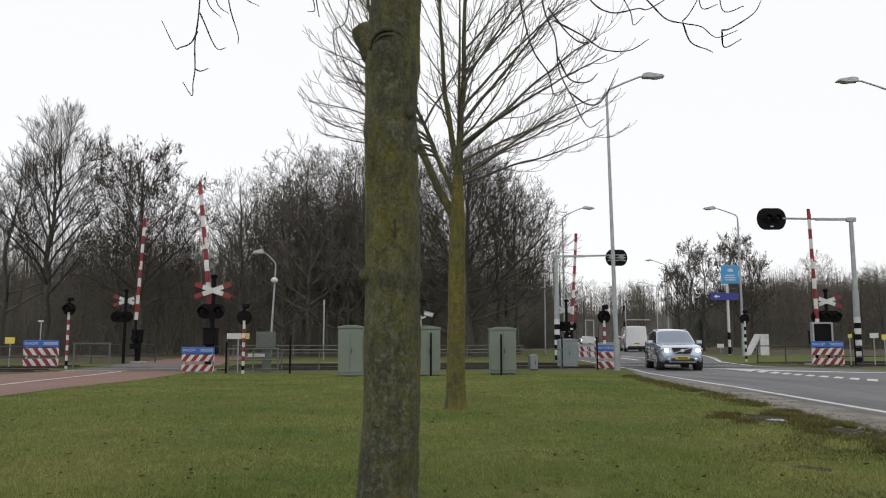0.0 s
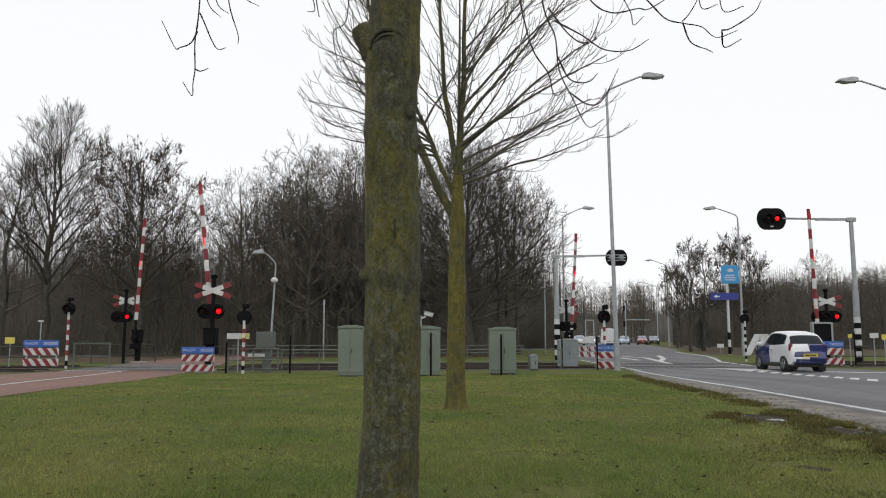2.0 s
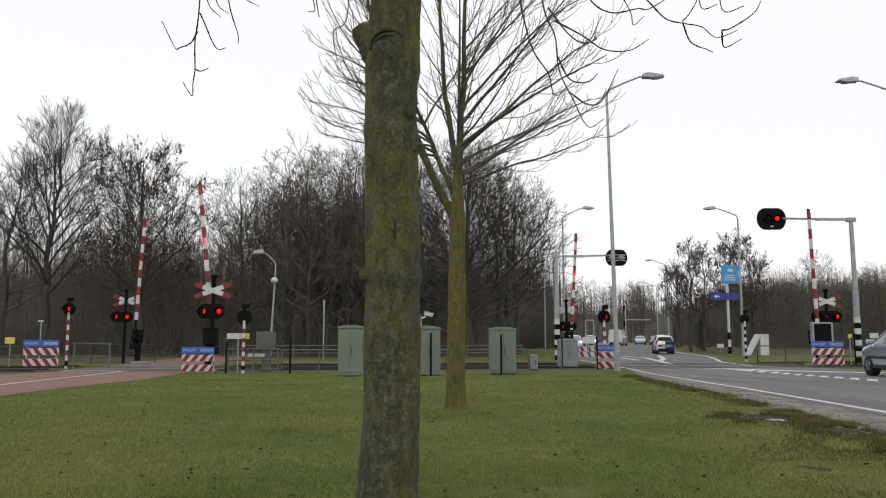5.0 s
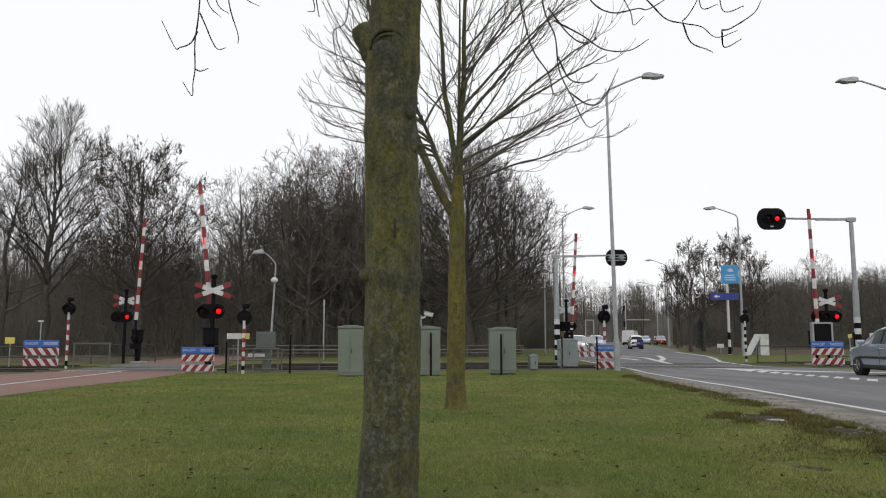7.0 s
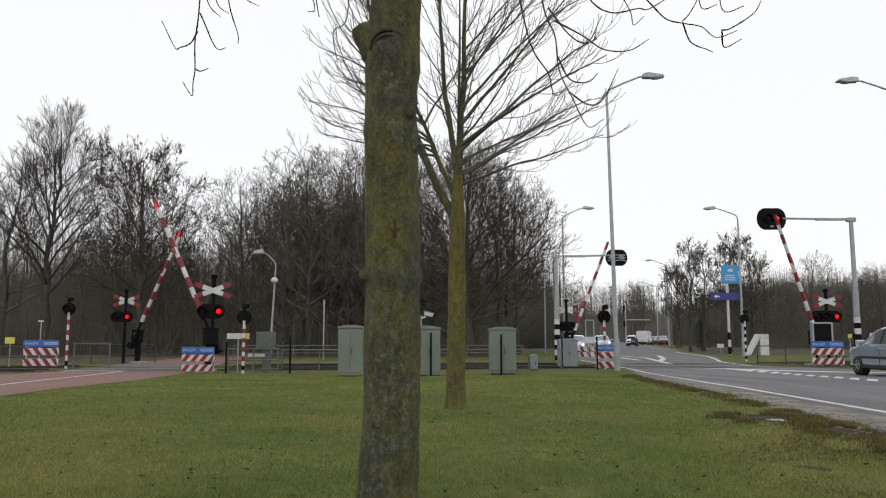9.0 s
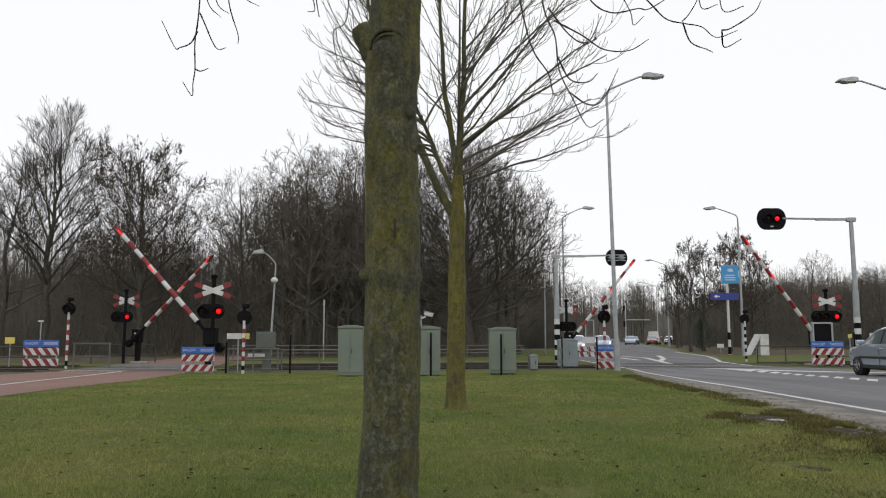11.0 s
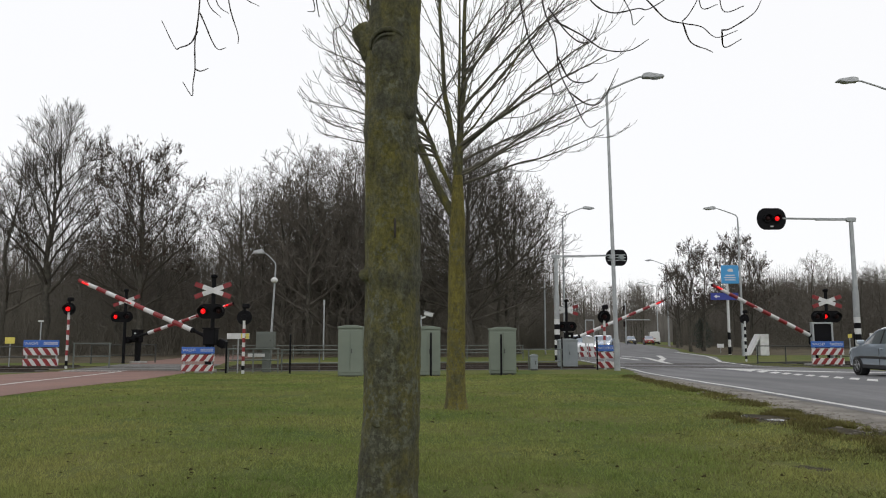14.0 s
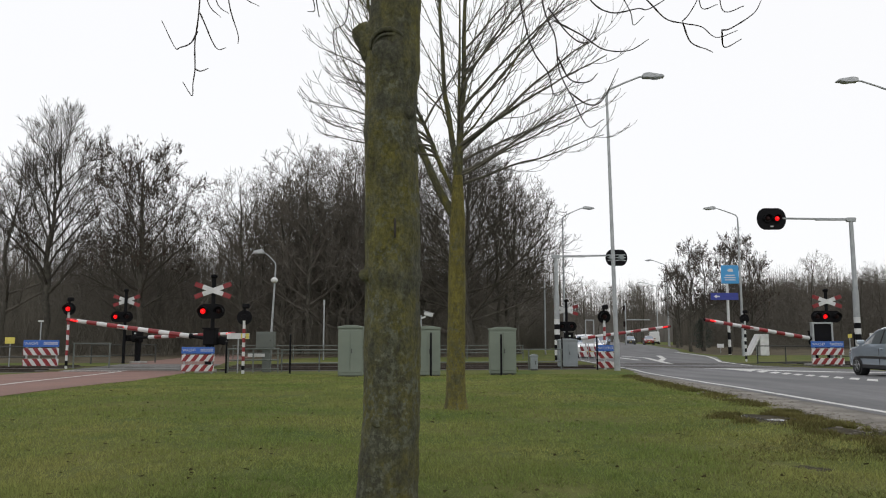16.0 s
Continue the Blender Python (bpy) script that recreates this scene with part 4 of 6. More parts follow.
def lawn_tree():
    """The second lawn tree: a forked trunk under a wide, fine crown of upswept branches."""
    rng = random.Random(5)
    t = thing("tree", pose(0.21, 11.1, 0), "bare forked tree with yellow-mossed trunk in the lawn", "tree", "lawn trees")
    V, F = [], []
    knobbly_trunk(V, F, lambda z: (0.012 * z - 0.03, 0), lambda z: 0.142 - 0.010 * z - 0.05 * max(0, z - 2.7) + 0.10 * math.exp(-(z + 0.1) / 0.12), -0.1, 3.4, 66, 24, 0.07, 9)
    ob = new("trunk", mesh_of("trunk", V, F, MOSSY_YELLOW, True))
    ob.parent = t
    leader = lambda z: Vector((-0.02 - 0.32 * (z - 2.75), 0.0, z))
    stem = lambda z: Vector((0.005 + 0.035 * max(0, z - 3.2), 0.0, z))

    def limb(start, az, e0, e1, length, r, kids, wander=0.10, bark=LAWN_BRANCH):
        V, F = [], []
        arc_limb(rng, start, az, e0, e1, length, r, 2, V, F, kids, wander)
        ob = new("limb", mesh_of("limb", V, F, bark, True))
        ob.parent = t

    # upright stems above the fork: base, heading, slope at the base and the end, length, radius
    for p, az, e0, e1, length, r in ((stem(3.2), 0.4, 1.46, 1.52, 4.2, 0.060), (stem(3.25), 2.6, 1.44, 1.55, 4.0, 0.052), (leader(2.75), 3.05, 1.12, 1.38, 4.4, 0.068), (stem(3.0), 2.8, 1.18, 1.30, 3.6, 0.040), (stem(3.3), 1.4, 1.25, 1.40, 3.6, 0.040)):
        limb(p, az, e0, e1, length, r, (10, 5, 3), 0.085, MOSSY)
    # spreading limbs with upturned shoots
    for p, az, e0, e1, length, r in ((stem(3.42), -0.05, 0.52, 0.40, 2.3, 0.028), (stem(3.75), 0.12, 0.86, 0.62, 3.1, 0.034), (stem(3.85), -0.25, 0.70, 0.45, 2.5, 0.028), (stem(4.15), 0.2, 1.0, 0.78, 3.0, 0.032), (stem(4.4), -0.1, 0.80, 0.55, 2.7, 0.026), (stem(4.7), 0.3, 1.05, 0.85, 2.6, 0.026), (stem(4.9), 0.0, 0.85, 0.60, 2.3, 0.022), (stem(5.3), 0.2, 0.9, 0.7, 2.2, 0.020),
                                     (leader(3.75), 2.6, 0.50, 0.30, 1.9, 0.022), (leader(3.95), 3.4, 0.68, 0.45, 1.8, 0.022), (leader(4.3), 2.9, 0.60, 0.42, 1.6, 0.020), (leader(4.55), 3.5, 0.85, 0.60, 1.6, 0.020), (leader(4.9), 3.05, 0.78, 0.55, 1.4, 0.018), (leader(5.2), 2.9, 1.0, 0.80, 1.8, 0.018), (leader(4.2), 0.3, 1.0, 0.9, 1.9, 0.020), (stem(3.25), 0.02, 0.34, 0.24, 2.3, 0.022), (stem(3.38), -0.35, 0.42, 0.30, 2.3, 0.022), (stem(3.6), 0.3, 0.45, 0.35, 2.2, 0.024), (leader(3.9), 3.14, 0.50, 0.25, 2.2, 0.020), (leader(4.5), 3.0, 0.55, 0.35, 2.0, 0.018), (leader(3.7), 3.14, 0.25, 0.22, 2.0, 0.020), (leader(3.85), 3.3, 0.15, 0.30, 1.9, 0.018), (leader(4.15), 3.2, 0.75, 0.35, 1.9, 0.019), (stem(4.0), 1.6, 0.7, 0.6, 2.2, 0.024), (stem(4.1), -1.6, 0.8, 0.6, 1.8, 0.022)):
        limb(p, az, e0, e1, length * (0.88 if p.x < -0.2 else 1.0), r, (9, 4, 2))
    return t


# ---------------------------------------------------------------- vehicles


def loft(stations, pick=None, half=True):
    """Faces between mirrored cross sections. pick(i, j) chooses the faces."""
    bm = bmesh.new()
    rows = []
    for x, sec in stations:
        full = [(x, y, z) for y, z in sec] + [(x, -y, z) for y, z in reversed(sec[:-1])]
        rows.append([bm.verts.new(p) for p in full])
    n = len(rows[0])
    for i in range(len(rows) - 1):
        for j in range(n - 1):
            jj = min(j, n - 2 - j)
            if pick is None or pick(i, jj, j):
                bm.faces.new((rows[i][j], rows[i][j + 1], rows[i + 1][j + 1], rows[i + 1][j]))
    if pick is None or pick(-1, 0, 0):
        bm.faces.new(rows[0])
        bm.faces.new(list(reversed(rows[-1])))
    loose = [v for v in bm.verts if not v.link_faces]
    bmesh.ops.delete(bm, geom=loose, context="VERTS")
    bmesh.ops.recalc_face_normals(bm, faces=bm.faces)
    return bm


WHEELS = []


def wheel(car, x, y, r, out, spin):
    ob = part("wheel", rod((0, -0.10, 0), (0, 0.10, 0), r, seg=28), RUBBER, car, "road wheel", True)
    bm = ob.data
    ob.matrix_basis = pose(x, y, r)
    rim = rod((0, 0.085 * out, 0), (0, 0.108 * out, 0), r * 0.68, r * 0.62, 24)
    part("rim", rim, DARK_STEEL, ob)
    for k in range(5):
        a = 2 * math.pi * k / 5
        part("spoke", box((r * 0.6, 0.02, r * 0.17), (r * 0.32 * math.cos(a), 0.112 * out, -r * 0.32 * math.sin(a)), (0, math.degrees(a), 0), 0.006), ALLOY, ob)
    part("rim_edge", rod((0, 0.09 * out, 0), (0, 0.113 * out, 0), r * 0.70, r * 0.68, 24, caps=False), ALLOY, ob)
    part("hub", rod((0, 0.1 * out, 0), (0, 0.122 * out, 0), r * 0.14, seg=12), ALLOY, ob)
    WHEELS.append((ob, car, x, y, r))
    return ob


def car(name, label, L, W, H, paint, belt, hood, nose, r=0.32, wb=0.6, lit=False, van=False, paint2=None, sill=0.24, category="car", plain=True, pane=WINDOW):
    """A passenger car or van. +x is its front, the origin lies on the road in its middle."""
    c = thing(name, pose(0, 0, 0), label, category, "road vehicles")
    w = W / 2
    # knots along the length from the front: half-width share, shoulder line, roof line
    if van:
        kf, kk = [0, 0.01, 0.03, 0.08, 0.2, 0.97, 1.0], [0.78, 0.88, 0.95, 0.99, 1, 1, 0.95]
        sf, sz = [0, 0.012, 0.03, nose, 1.0], [hood * 0.70, hood * 0.84, hood * 0.9, belt, belt + 0.03]
        rf, rz = [0, nose, nose + 0.17, nose + 0.25, 0.975, 1.0], [0, belt, H - 0.05, H, H, H - 0.06]
        panes = [(nose + 0.06, 0.37)]
    else:
        kf, kk = [0, 0.006, 0.02, 0.045, 0.09, 0.16, 0.3, 0.8, 0.93, 0.98, 1.0], [0.66, 0.78, 0.87, 0.925, 0.965, 0.985, 1, 1, 0.965, 0.90, 0.80]
        sf, sz = [0, 0.01, 0.03, 0.08, 0.16, nose, 0.7, 0.92, 0.975, 1.0], [hood * 0.66, hood * 0.78, hood * 0.87, hood * 0.935, hood * 0.975, belt, belt + 0.04, belt + 0.07, belt - 0.03, belt * 0.72]
        rf, rz = [0, nose, nose + 0.18, nose + 0.29, 0.68, 0.86, 0.945, 0.98, 1.0], [0, belt, H - 0.06, H, H - 0.01, H - 0.09, belt + 0.12, 0, 0]
        panes = [(nose + 0.055, 0.515), (0.535, 0.715), (0.735, 0.84)]
    fs = sorted(set([k * 0.02 for k in range(51)] + [0.004, 0.008, 0.012, 0.03, 0.05, 0.985, 0.993] + [round(q, 4) for pq in panes for q in pq] + [nose, nose + 0.175]))
    st, cab = [], []
    for f in fs:
        x, a = L / 2 - f * L, w * float(np.interp(f, kf, kk))
        sh = sum(float(np.interp(min(1, max(0, f + e)), sf, sz)) for e in (-0.01, 0, 0.01)) / 3
        roof = sum(float(np.interp(min(1, max(0, f + e)), rf, rz)) for e in (-0.03, -0.015, 0, 0.015, 0.03)) / 5
        s0 = sill + 0.14 * max(0, 1 - min(f, 1 - f) / 0.05)
        lift = max(0.0, roof - sh)
        s = min(1.0, lift / (H - belt - 0.03))
        s = s * s * (3 - 2 * s) if s < 1 else 1
        tw = (0.86 if van else 0.74) * w
        y5 = a * 0.88 + (tw - a * 0.88) * s
        z5 = sh + 0.015 + max(0.0, lift - 0.085)
        z7 = sh + 0.045 + max(0.0, lift - 0.025)
        mid = s0 + (sh - s0) * 0.5
        st.append((x, [(a * 0.84, s0), (a * 0.97, s0 + 0.05), (a, mid), (a * 0.99, sh - 0.10), (a * 0.945, sh), (y5, z5), (y5 * 0.86, z5 + (z7 - z5) * 0.72), (y5 * 0.45, z7 - 0.006), (0, z7)]))
        cab.append(lift)
    mids = [(fs[q] + fs[q + 1]) / 2 for q in range(len(fs) - 1)]
    front = lambda i, jj: jj >= 5 and nose < mids[i] < nose + 0.175
    rear = lambda i, jj: jj >= 5 and 0.875 < mids[i] < 0.94 and not van
    side = lambda i, jj: jj == 4 and cab[i] > 0.10 and any(u < mids[i] < v for u, v in panes)
    post = lambda i, jj: jj == 4 and any(v <= mids[i] <= u for (t, v), (u, q) in zip(panes, panes[1:]))
    body_pick = lambda i, jj, j: i < 0 or not (side(i, jj) or front(i, jj) or rear(i, jj) or post(i, jj))
    bm = loft(st, body_pick)
    if paint2:
        for f in bm.faces:
            q = f.calc_center_median()
            f.material_index = 1 if (q.y < 0 and q.x < 0.1 * L and q.z < 1.3) or (q.x > 0.02 * L and q.z < 1.0) else 0
    shell = part("body", bm, [paint, paint2] if paint2 else paint, c, smooth=True)
    shell.data.set_sharp_from_angle(angle=radians(34))
    sections = len(st[0][1]) * 2 - 2
    for half in (True, False):
        for u, v in panes:
            bm = loft(st, lambda i, jj, j: i >= 0 and side(i, jj) and (j == jj) == half and u < mids[i] < v)
            part("side_window", bm, pane, c, "car side glass", True)
    if len(panes) > 1:
        part("door_pillars", loft(st, lambda i, jj, j: i >= 0 and post(i, jj)), BLACK, c)
    for name_, pk, gl in (("windscreen", front, SCREEN), ("rear_window", rear, WINDOW)):
        bm = loft(st, lambda i, jj, j: i >= 0 and pk(i, jj))
        if bm.faces:
            part(name_, bm, gl, c, "car glass", True)
        else:
            bm.free()
    for s in (1, -1):
        run = [Vector((x, s * sec[5][0], sec[5][1])) for (x, sec), f, q in zip(st, fs, cab) if nose + 0.005 < f < (0.96 if not van else 0.4) and q > 0.02]
        V, F = [], []
        tube(run, [0.028] * len(run), 6, V, F)
        ob = new("roof_pillar", mesh_of("roof_pillar", V, F, paint, True))
        ob.parent = c
        part("sill_trim", box((L * 0.72, 0.03, 0.12), (0, s * w * 0.97, sill + 0.04), bevel=0.01), PLASTIC, c)
        part("door_seam", box((0.012, 0.01, belt - sill - 0.22), (L / 2 - 0.52 * L, s * (w + 0.001), (belt + sill) / 2), bevel=0), PLASTIC, c)
        part("door_handle", box((0.2, 0.03, 0.035), (L / 2 - 0.56 * L, s * (w + 0.004), belt - 0.13), bevel=0.01), paint, c)
        m = box((0.12, 0.24, 0.15), (L / 2 - (nose + 0.09) * L, s * (w + 0.11), belt + 0.07), bevel=0.04)
        part("wing_mirror", m, paint, c)
        zl = hood * 0.80
        part("headlight", ball(0.085, (L / 2 - (0.024 if plain else 0.004) * L, s * w * (0.72 if plain else 0.70), zl), (0.9, 1.0, 0.75), u=16, v=8), HEADLIGHT if lit else CLEAR_LAMP, c, "lit headlight" if lit else "clear headlight", True)
        part("tail_light", box((0.14, 0.14, 0.30 if not van else 0.36), (-L / 2 + 0.05 * L, s * w * 0.86, belt - 0.06 if not van else 1.0), (0, 0, 12 * s), 0.04), TAIL, c, "red tail light")
        for x, kk in ((wb * L / 2, 1), (-wb * L / 2, -1)):
            part("wheel_arch", rod((x, s * (w - 0.25), r), (x, s * (w + 0.006), r), r * 1.09, seg=28), PLASTIC, c)
            wheel(c, x, s * (w - 0.085), r, s, 1)
    if plain:
        part("grille", box((0.05, W * 0.42, 0.2), (L / 2 - 0.012 * L, 0, hood * 0.66), (0, -12, 0), 0.03), PLASTIC, c, "black front grille")
        part("badge", rod((L / 2 - 0.02, 0, hood * 0.66), (L / 2 + 0.02, 0, hood * 0.66), 0.07, seg=16), ALLOY, c)
    part("front_bumper", box((0.16, W * 0.70, 0.17), (L / 2 - 0.055, 0, sill + 0.14), bevel=0.06), paint, c)
    part("rear_bumper", box((0.16, W * 0.82, 0.22), (-L / 2 + 0.05, 0, sill + 0.18), bevel=0.05), PLASTIC if paint2 is None else paint2, c)
    for s, z in ((1, hood * 0.5), (-1, 0.62 if not van else 0.75)):
        plate = part("number_plate", box((0.016, 0.52, 0.11), (s * (L / 2 + 0.045), 0, z), bevel=0.004), PLATE, c, "yellow number plate")
        part("plate_mark", box((0.004, 0.40, 0.05), (s * (L / 2 + 0.055), 0, z), bevel=0), PLASTIC, plate)
    part("underbody", box((L * 0.9, W * 0.8, 0.16), (0, 0, sill + 0.02), bevel=0.03), PLASTIC, c)
    return c

# ---------------------------------------------------------------- the place
build_ground()
build_roads()
build_track()

crossing_signal(on(-8.42, 28.0, 0), "black crossing signal with white and red crossbuck and red lamps", 2.97, 2.21)
crossing_signal(on(17.6, 35.1, 0), "black crossing signal with white and red crossbuck and three lamps", 2.92, 2.23, ((-0.5, ""), (-0.14, "L"), (0.39, "R")), -0.06, 0.70)
crossing_signal(on(-15.9, 38.3, 0), "black crossing signal beside the cycle path barrier", 3.12, 2.31, ((-0.43, "AL"), (0.15, "AR")), -0.14, 0.55, True)
crossing_signal(on(6.82, 42.3, 0), "black crossing signal beside the road barrier", 2.8, 1.9, ((-0.27, "M"), (0.27, "")), 0, 0.54, True)
barrier(on(-8.49, 28.3, 172), "red and white barrier across the cycle path", 1.2, 5.9, [(7.0, 83), (7.3, 82), (9, 64.4), (11.3, 44), (12.5, 33.9), (14.5, 18.5), (16, 7.2)])
barrier(on(-15.43, 38.4, -20), "red and white barrier across the cycle path", 1.27, 6.0, [(7.0, 87), (7.3, 85.5), (9, 63.6), (11.3, 38.5), (12.5, 27.8), (14.5, 12), (16, 2)])
barrier(on(7.04, 42.2, 10), "red and white barrier across the road", 1.16, 5.9, [(7.0, 86), (7.3, 85), (9, 67.3), (11.3, 47), (12.5, 36.1), (14.5, 17.6), (16, 7.4)], root=0.5)
barrier(on(17.07, 34.9, 196), "red and white barrier across the road", 1.17, 6.0, [(7.0, 88.4), (7.3, 87), (9, 70.2), (11.5, 45.4), (12.5, 36.2), (14.5, 19.7), (16, 8.4)], -1, 0.5)
warning_board(on(-8.55, 26.9, 0), "blue warning board over red and white striped planks", 1.15, -1, 0.86)
warning_board(on(-16.9, 32.4, 0), "blue warning board over red and white striped planks", 1.5, 1, 1.1)
warning_board(on(6.5, 30.6, 0), "blue warning board over red and white striped planks", 0.85, 1, 0.92)
warning_board(on(17.12, 34.3, 0), "blue warning board over red and white striped planks", 1.45, -1, 1.05)
small_signal(on(-15.5, 31.7), "black and white banded side signal with round red lamp", 3, 2.45, -1, "S")
small_signal(on(-6.9, 26.6), "banded side signal seen from behind", 3, 1.93, 1)
small_signal(on(6.5, 30.9), "banded side signal with round red lamp", 3, 2.1, -1, "M")
small_signal(on(16.5, 41.9), "black and white banded side signal seen from behind", 3, 2.3, 1, "L", BLACK)
gantry(on(20.55, 38.0), "grey signal gantry with overhead red lamps", 7.2, -3.55, -1)
gantry(on(6.25, 42.0), "grey signal gantry seen from behind", 5.76, 3.2, 1)

relay_cabinet(on(-2.81, 23.6, 0, -0.02), "grey-green steel relay cabinet on the lawn edge", 0.74, 0.6, 1.53)
relay_cabinet(on(-0.46, 23.6), "grey-green steel relay cabinet with a camera mast behind", 0.76, 0.6, 1.48)
relay_cabinet(on(1.95, 25.3), "grey-green steel relay cabinet on the lawn edge", 0.86, 0.6, 1.51)
relay_cabinet(on(5.32, 32.9), "light grey control cabinet beside the road", 0.80, 0.5, 1.18, CAB_GREY)
relay_cabinet(on(3.54, 30.0), "small grey junction cabinet beside the railing", 0.27, 0.22, 0.58, CAB_GREY)
for x, y, h in ((-0.36, 22.9, 1.3), (1.86, 24.6, 1.3), (5.0, 32.3, 1.3), (-5.3, 26.7, 1.35), (6.05, 30.2, 1.3), (-7.6, 27.0, 1.1), (18.75, 35.0, 1.5)):
    thin_post(on(x, y), h, "slim dark steel post at the track side")


def trackside_box(m):
    b = thing("junction_box", m, "grey junction box on a short pedestal", "cabinet")
    part("pedestal", box((0.30, 0.2, 0.9), (0.05, 0, 0.43)), POST_GREY, b)
    part("body", box((0.66, 0.3, 0.62), (0, 0, 1.16), bevel=0.015), POST_GREY, b)
    part("door", box((0.58, 0.014, 0.54), (0, -0.156, 1.16), bevel=0.004), POST_GREY, b)
    part("lock", rod((0.2, -0.16, 1.16), (0.2, -0.18, 1.16), 0.02), DARK_STEEL, b)
    part("plate", box((0.62, 0.012, 0.12), (-0.3, -0.17, 0.62), bevel=0.003), WHITE, b, "white name plate")
    return b


def plate_on_post(m, label, w, h, z, face, tip=None, r=0.025, name="sign_plate"):
    p = thing(name, m, label, "sign", "small signs")
    part("pole", rod((0, 0.03, 0), (0, 0.03, z + h / 2), r, seg=8), GALV, p)
    part("plate", box((w, 0.016, h), (0, -0.01, z), bevel=0.004), face, p)
    if tip:
        part("symbol_field", box((w * 0.35, 0.006, h * 0.92), (w * 0.3, -0.022, z), bevel=0), tip, p)
        part("symbol", prism([(w * 0.24, z - h * 0.25), (w * 0.36, z - h * 0.25), (w * 0.30, z + h * 0.3)], 0.004, "Y", (0, -0.028, 0)), BLACK, p)
    return p


trackside_box(on(-6.5, 28.2))
plate_on_post(on(-7.28, 27.3), "white and yellow marker plate beside the crossing", 0.8, 0.2, 1.3, WHITE, YELLOW)
plate_on_post(on(-18.6, 33.0), "pale yellow marker plate", 0.42, 0.27, 1.15, YELLOW)
plate_on_post(on(18.55, 35.0), "yellow marker box beside the gantry", 0.19, 0.17, 1.35, YELLOW)
plate_on_post(on(19.65, 35.0), "white marker plate beside the railing", 0.4, 0.22, 1.37, WHITE)
plate_on_post(on(20.25, 35.2), "yellow marker plate beside the railing", 0.3, 0.24, 1.3, YELLOW)
plate_on_post(on(8.1, 42.8), "white marker plate behind the cabinet", 0.66, 0.36, 1.15, WHITE)


def equipment_frame(m):
    f = thing("equipment_frame", m, "dark panel in a light grey frame beside the barrier", "equipment")
    part("panel", box((0.78, 0.2, 0.82), (0, 0, 1.5), bevel=0.01), BLACK, f)
    for x in (-0.43, 0.43):
        part("upright", box((0.08, 0.24, 1.95), (x, 0, 0.98), bevel=0.01), GALV, f)
    for z in (1.06, 1.93):
        part("crossbar", box((0.78, 0.24, 0.07), (0, 0, z), bevel=0.01), GALV, f)
    return f


equipment_frame(on(17.15, 34.75))


def hazard_planks(m):
    f = thing("hazard_fence", m, "red and white striped planks on grey posts", "barrier")
    for x in (-0.5, 0.5):
        part("upright", box((0.07, 0.06, 0.9), (x, 0.04, 0.44)), GALV, f)
    for z in (0.66, 0.34):
        plank = part("plank", box((1.2, 0.03, 0.26), (0, 0, z), bevel=0.005), WHITE, f)
        for k in range(3):
            x = -0.45 + 0.4 * k
            part("red_stripe", prism([(x - 0.12, z + 0.127), (x + 0.06, z + 0.127), (x + 0.16, z - 0.127), (x - 0.02, z - 0.127)], 0.006, "Y", (0, -0.017, 0)), RED, plank)
    return f


hazard_planks(on(8.3, 43.6))


def pipe_portal(m):
    f = thing("pipe_portal", m, "slim grey pipe portal beside the crossing", "frame")
    for x in (0, 0.5):
        part("upright", rod((x, 0, 0), (x, 0, 2.35), 0.035, seg=8), GALV, f)
    part("crossbar", rod((-0.02, 0, 2.35), (0.52, 0, 2.35), 0.035, seg=8), GALV, f)
    return f


pipe_portal(on(8.7, 46.8))


def cctv(m):
    c = thing("security_camera", m, "white security camera on a short bracket", "camera")
    part("mast", rod((0, 0, 0), (0, 0, 1.95), 0.03), GALV, c)
    part("bracket", rod((0, 0, 1.86), (0.18, -0.02, 1.90), 0.03), WHITE, c)
    part("housing", box((0.36, 0.13, 0.12), (0.3, -0.02, 1.98), (0, 12, 0), 0.03), WHITE, c, "white camera housing")
    part("sun_shield", box((0.44, 0.16, 0.015), (0.31, -0.02, 2.05), (0, 12, 0), 0.004), WHITE, c)
    return c


cctv(on(-0.70, 24.4, 0, -0.02) @ Matrix.Diagonal((0.8, 0.8, 0.985, 1)))

# railings along the track and the paths
fence("guard_railing", (-5.9, 28.2), (4.7, 30.6), 0.82, 9, (0.80, 0.32), POST_GREY, "weathered grey pipe railing along the railway")
fence("guard_railing", (-7.7, 27.6), (-6.0, 28.0), 0.86, 3, (0.84, 0.45, 0.12), POST_GREY, "weathered grey pipe railing beside the crossing")
fence("guard_railing", (-15.3, 31.9), (-13.9, 32.1), 1.05, 2, (1.03, 0.5), POST_GREY, "weathered grey pipe railing beside the cycle path")
fence("guard_railing", (-17.0, 37.2), (-14.8, 39.6), 0.95, 3, (0.92, 0.4), DARK_STEEL, "dark steel railing beside the cycle path")
fence("guard_railing", (-24.5, 33.5), (-17.8, 32.8), 0.9, 5, (0.88, 0.45), DARK_STEEL, "dark steel railing along the railway")
fence("guard_railing", (15.2, 37.2), (17.3, 35.8), 0.9, 3, (0.88, 0.1), DARK_STEEL, "dark steel railing beside the road")
fence("guard_railing", (18.7, 36.6), (24.0, 37.2), 0.85, 5, (0.83, 0.4), DARK_STEEL, "dark steel railing behind the gantry")
fence("guard_railing", (-12.0, 44.0), (4.8, 46.2), 0.85, 11, (0.83, 0.4), POST_GREY, "weathered grey pipe railing behind the railway")

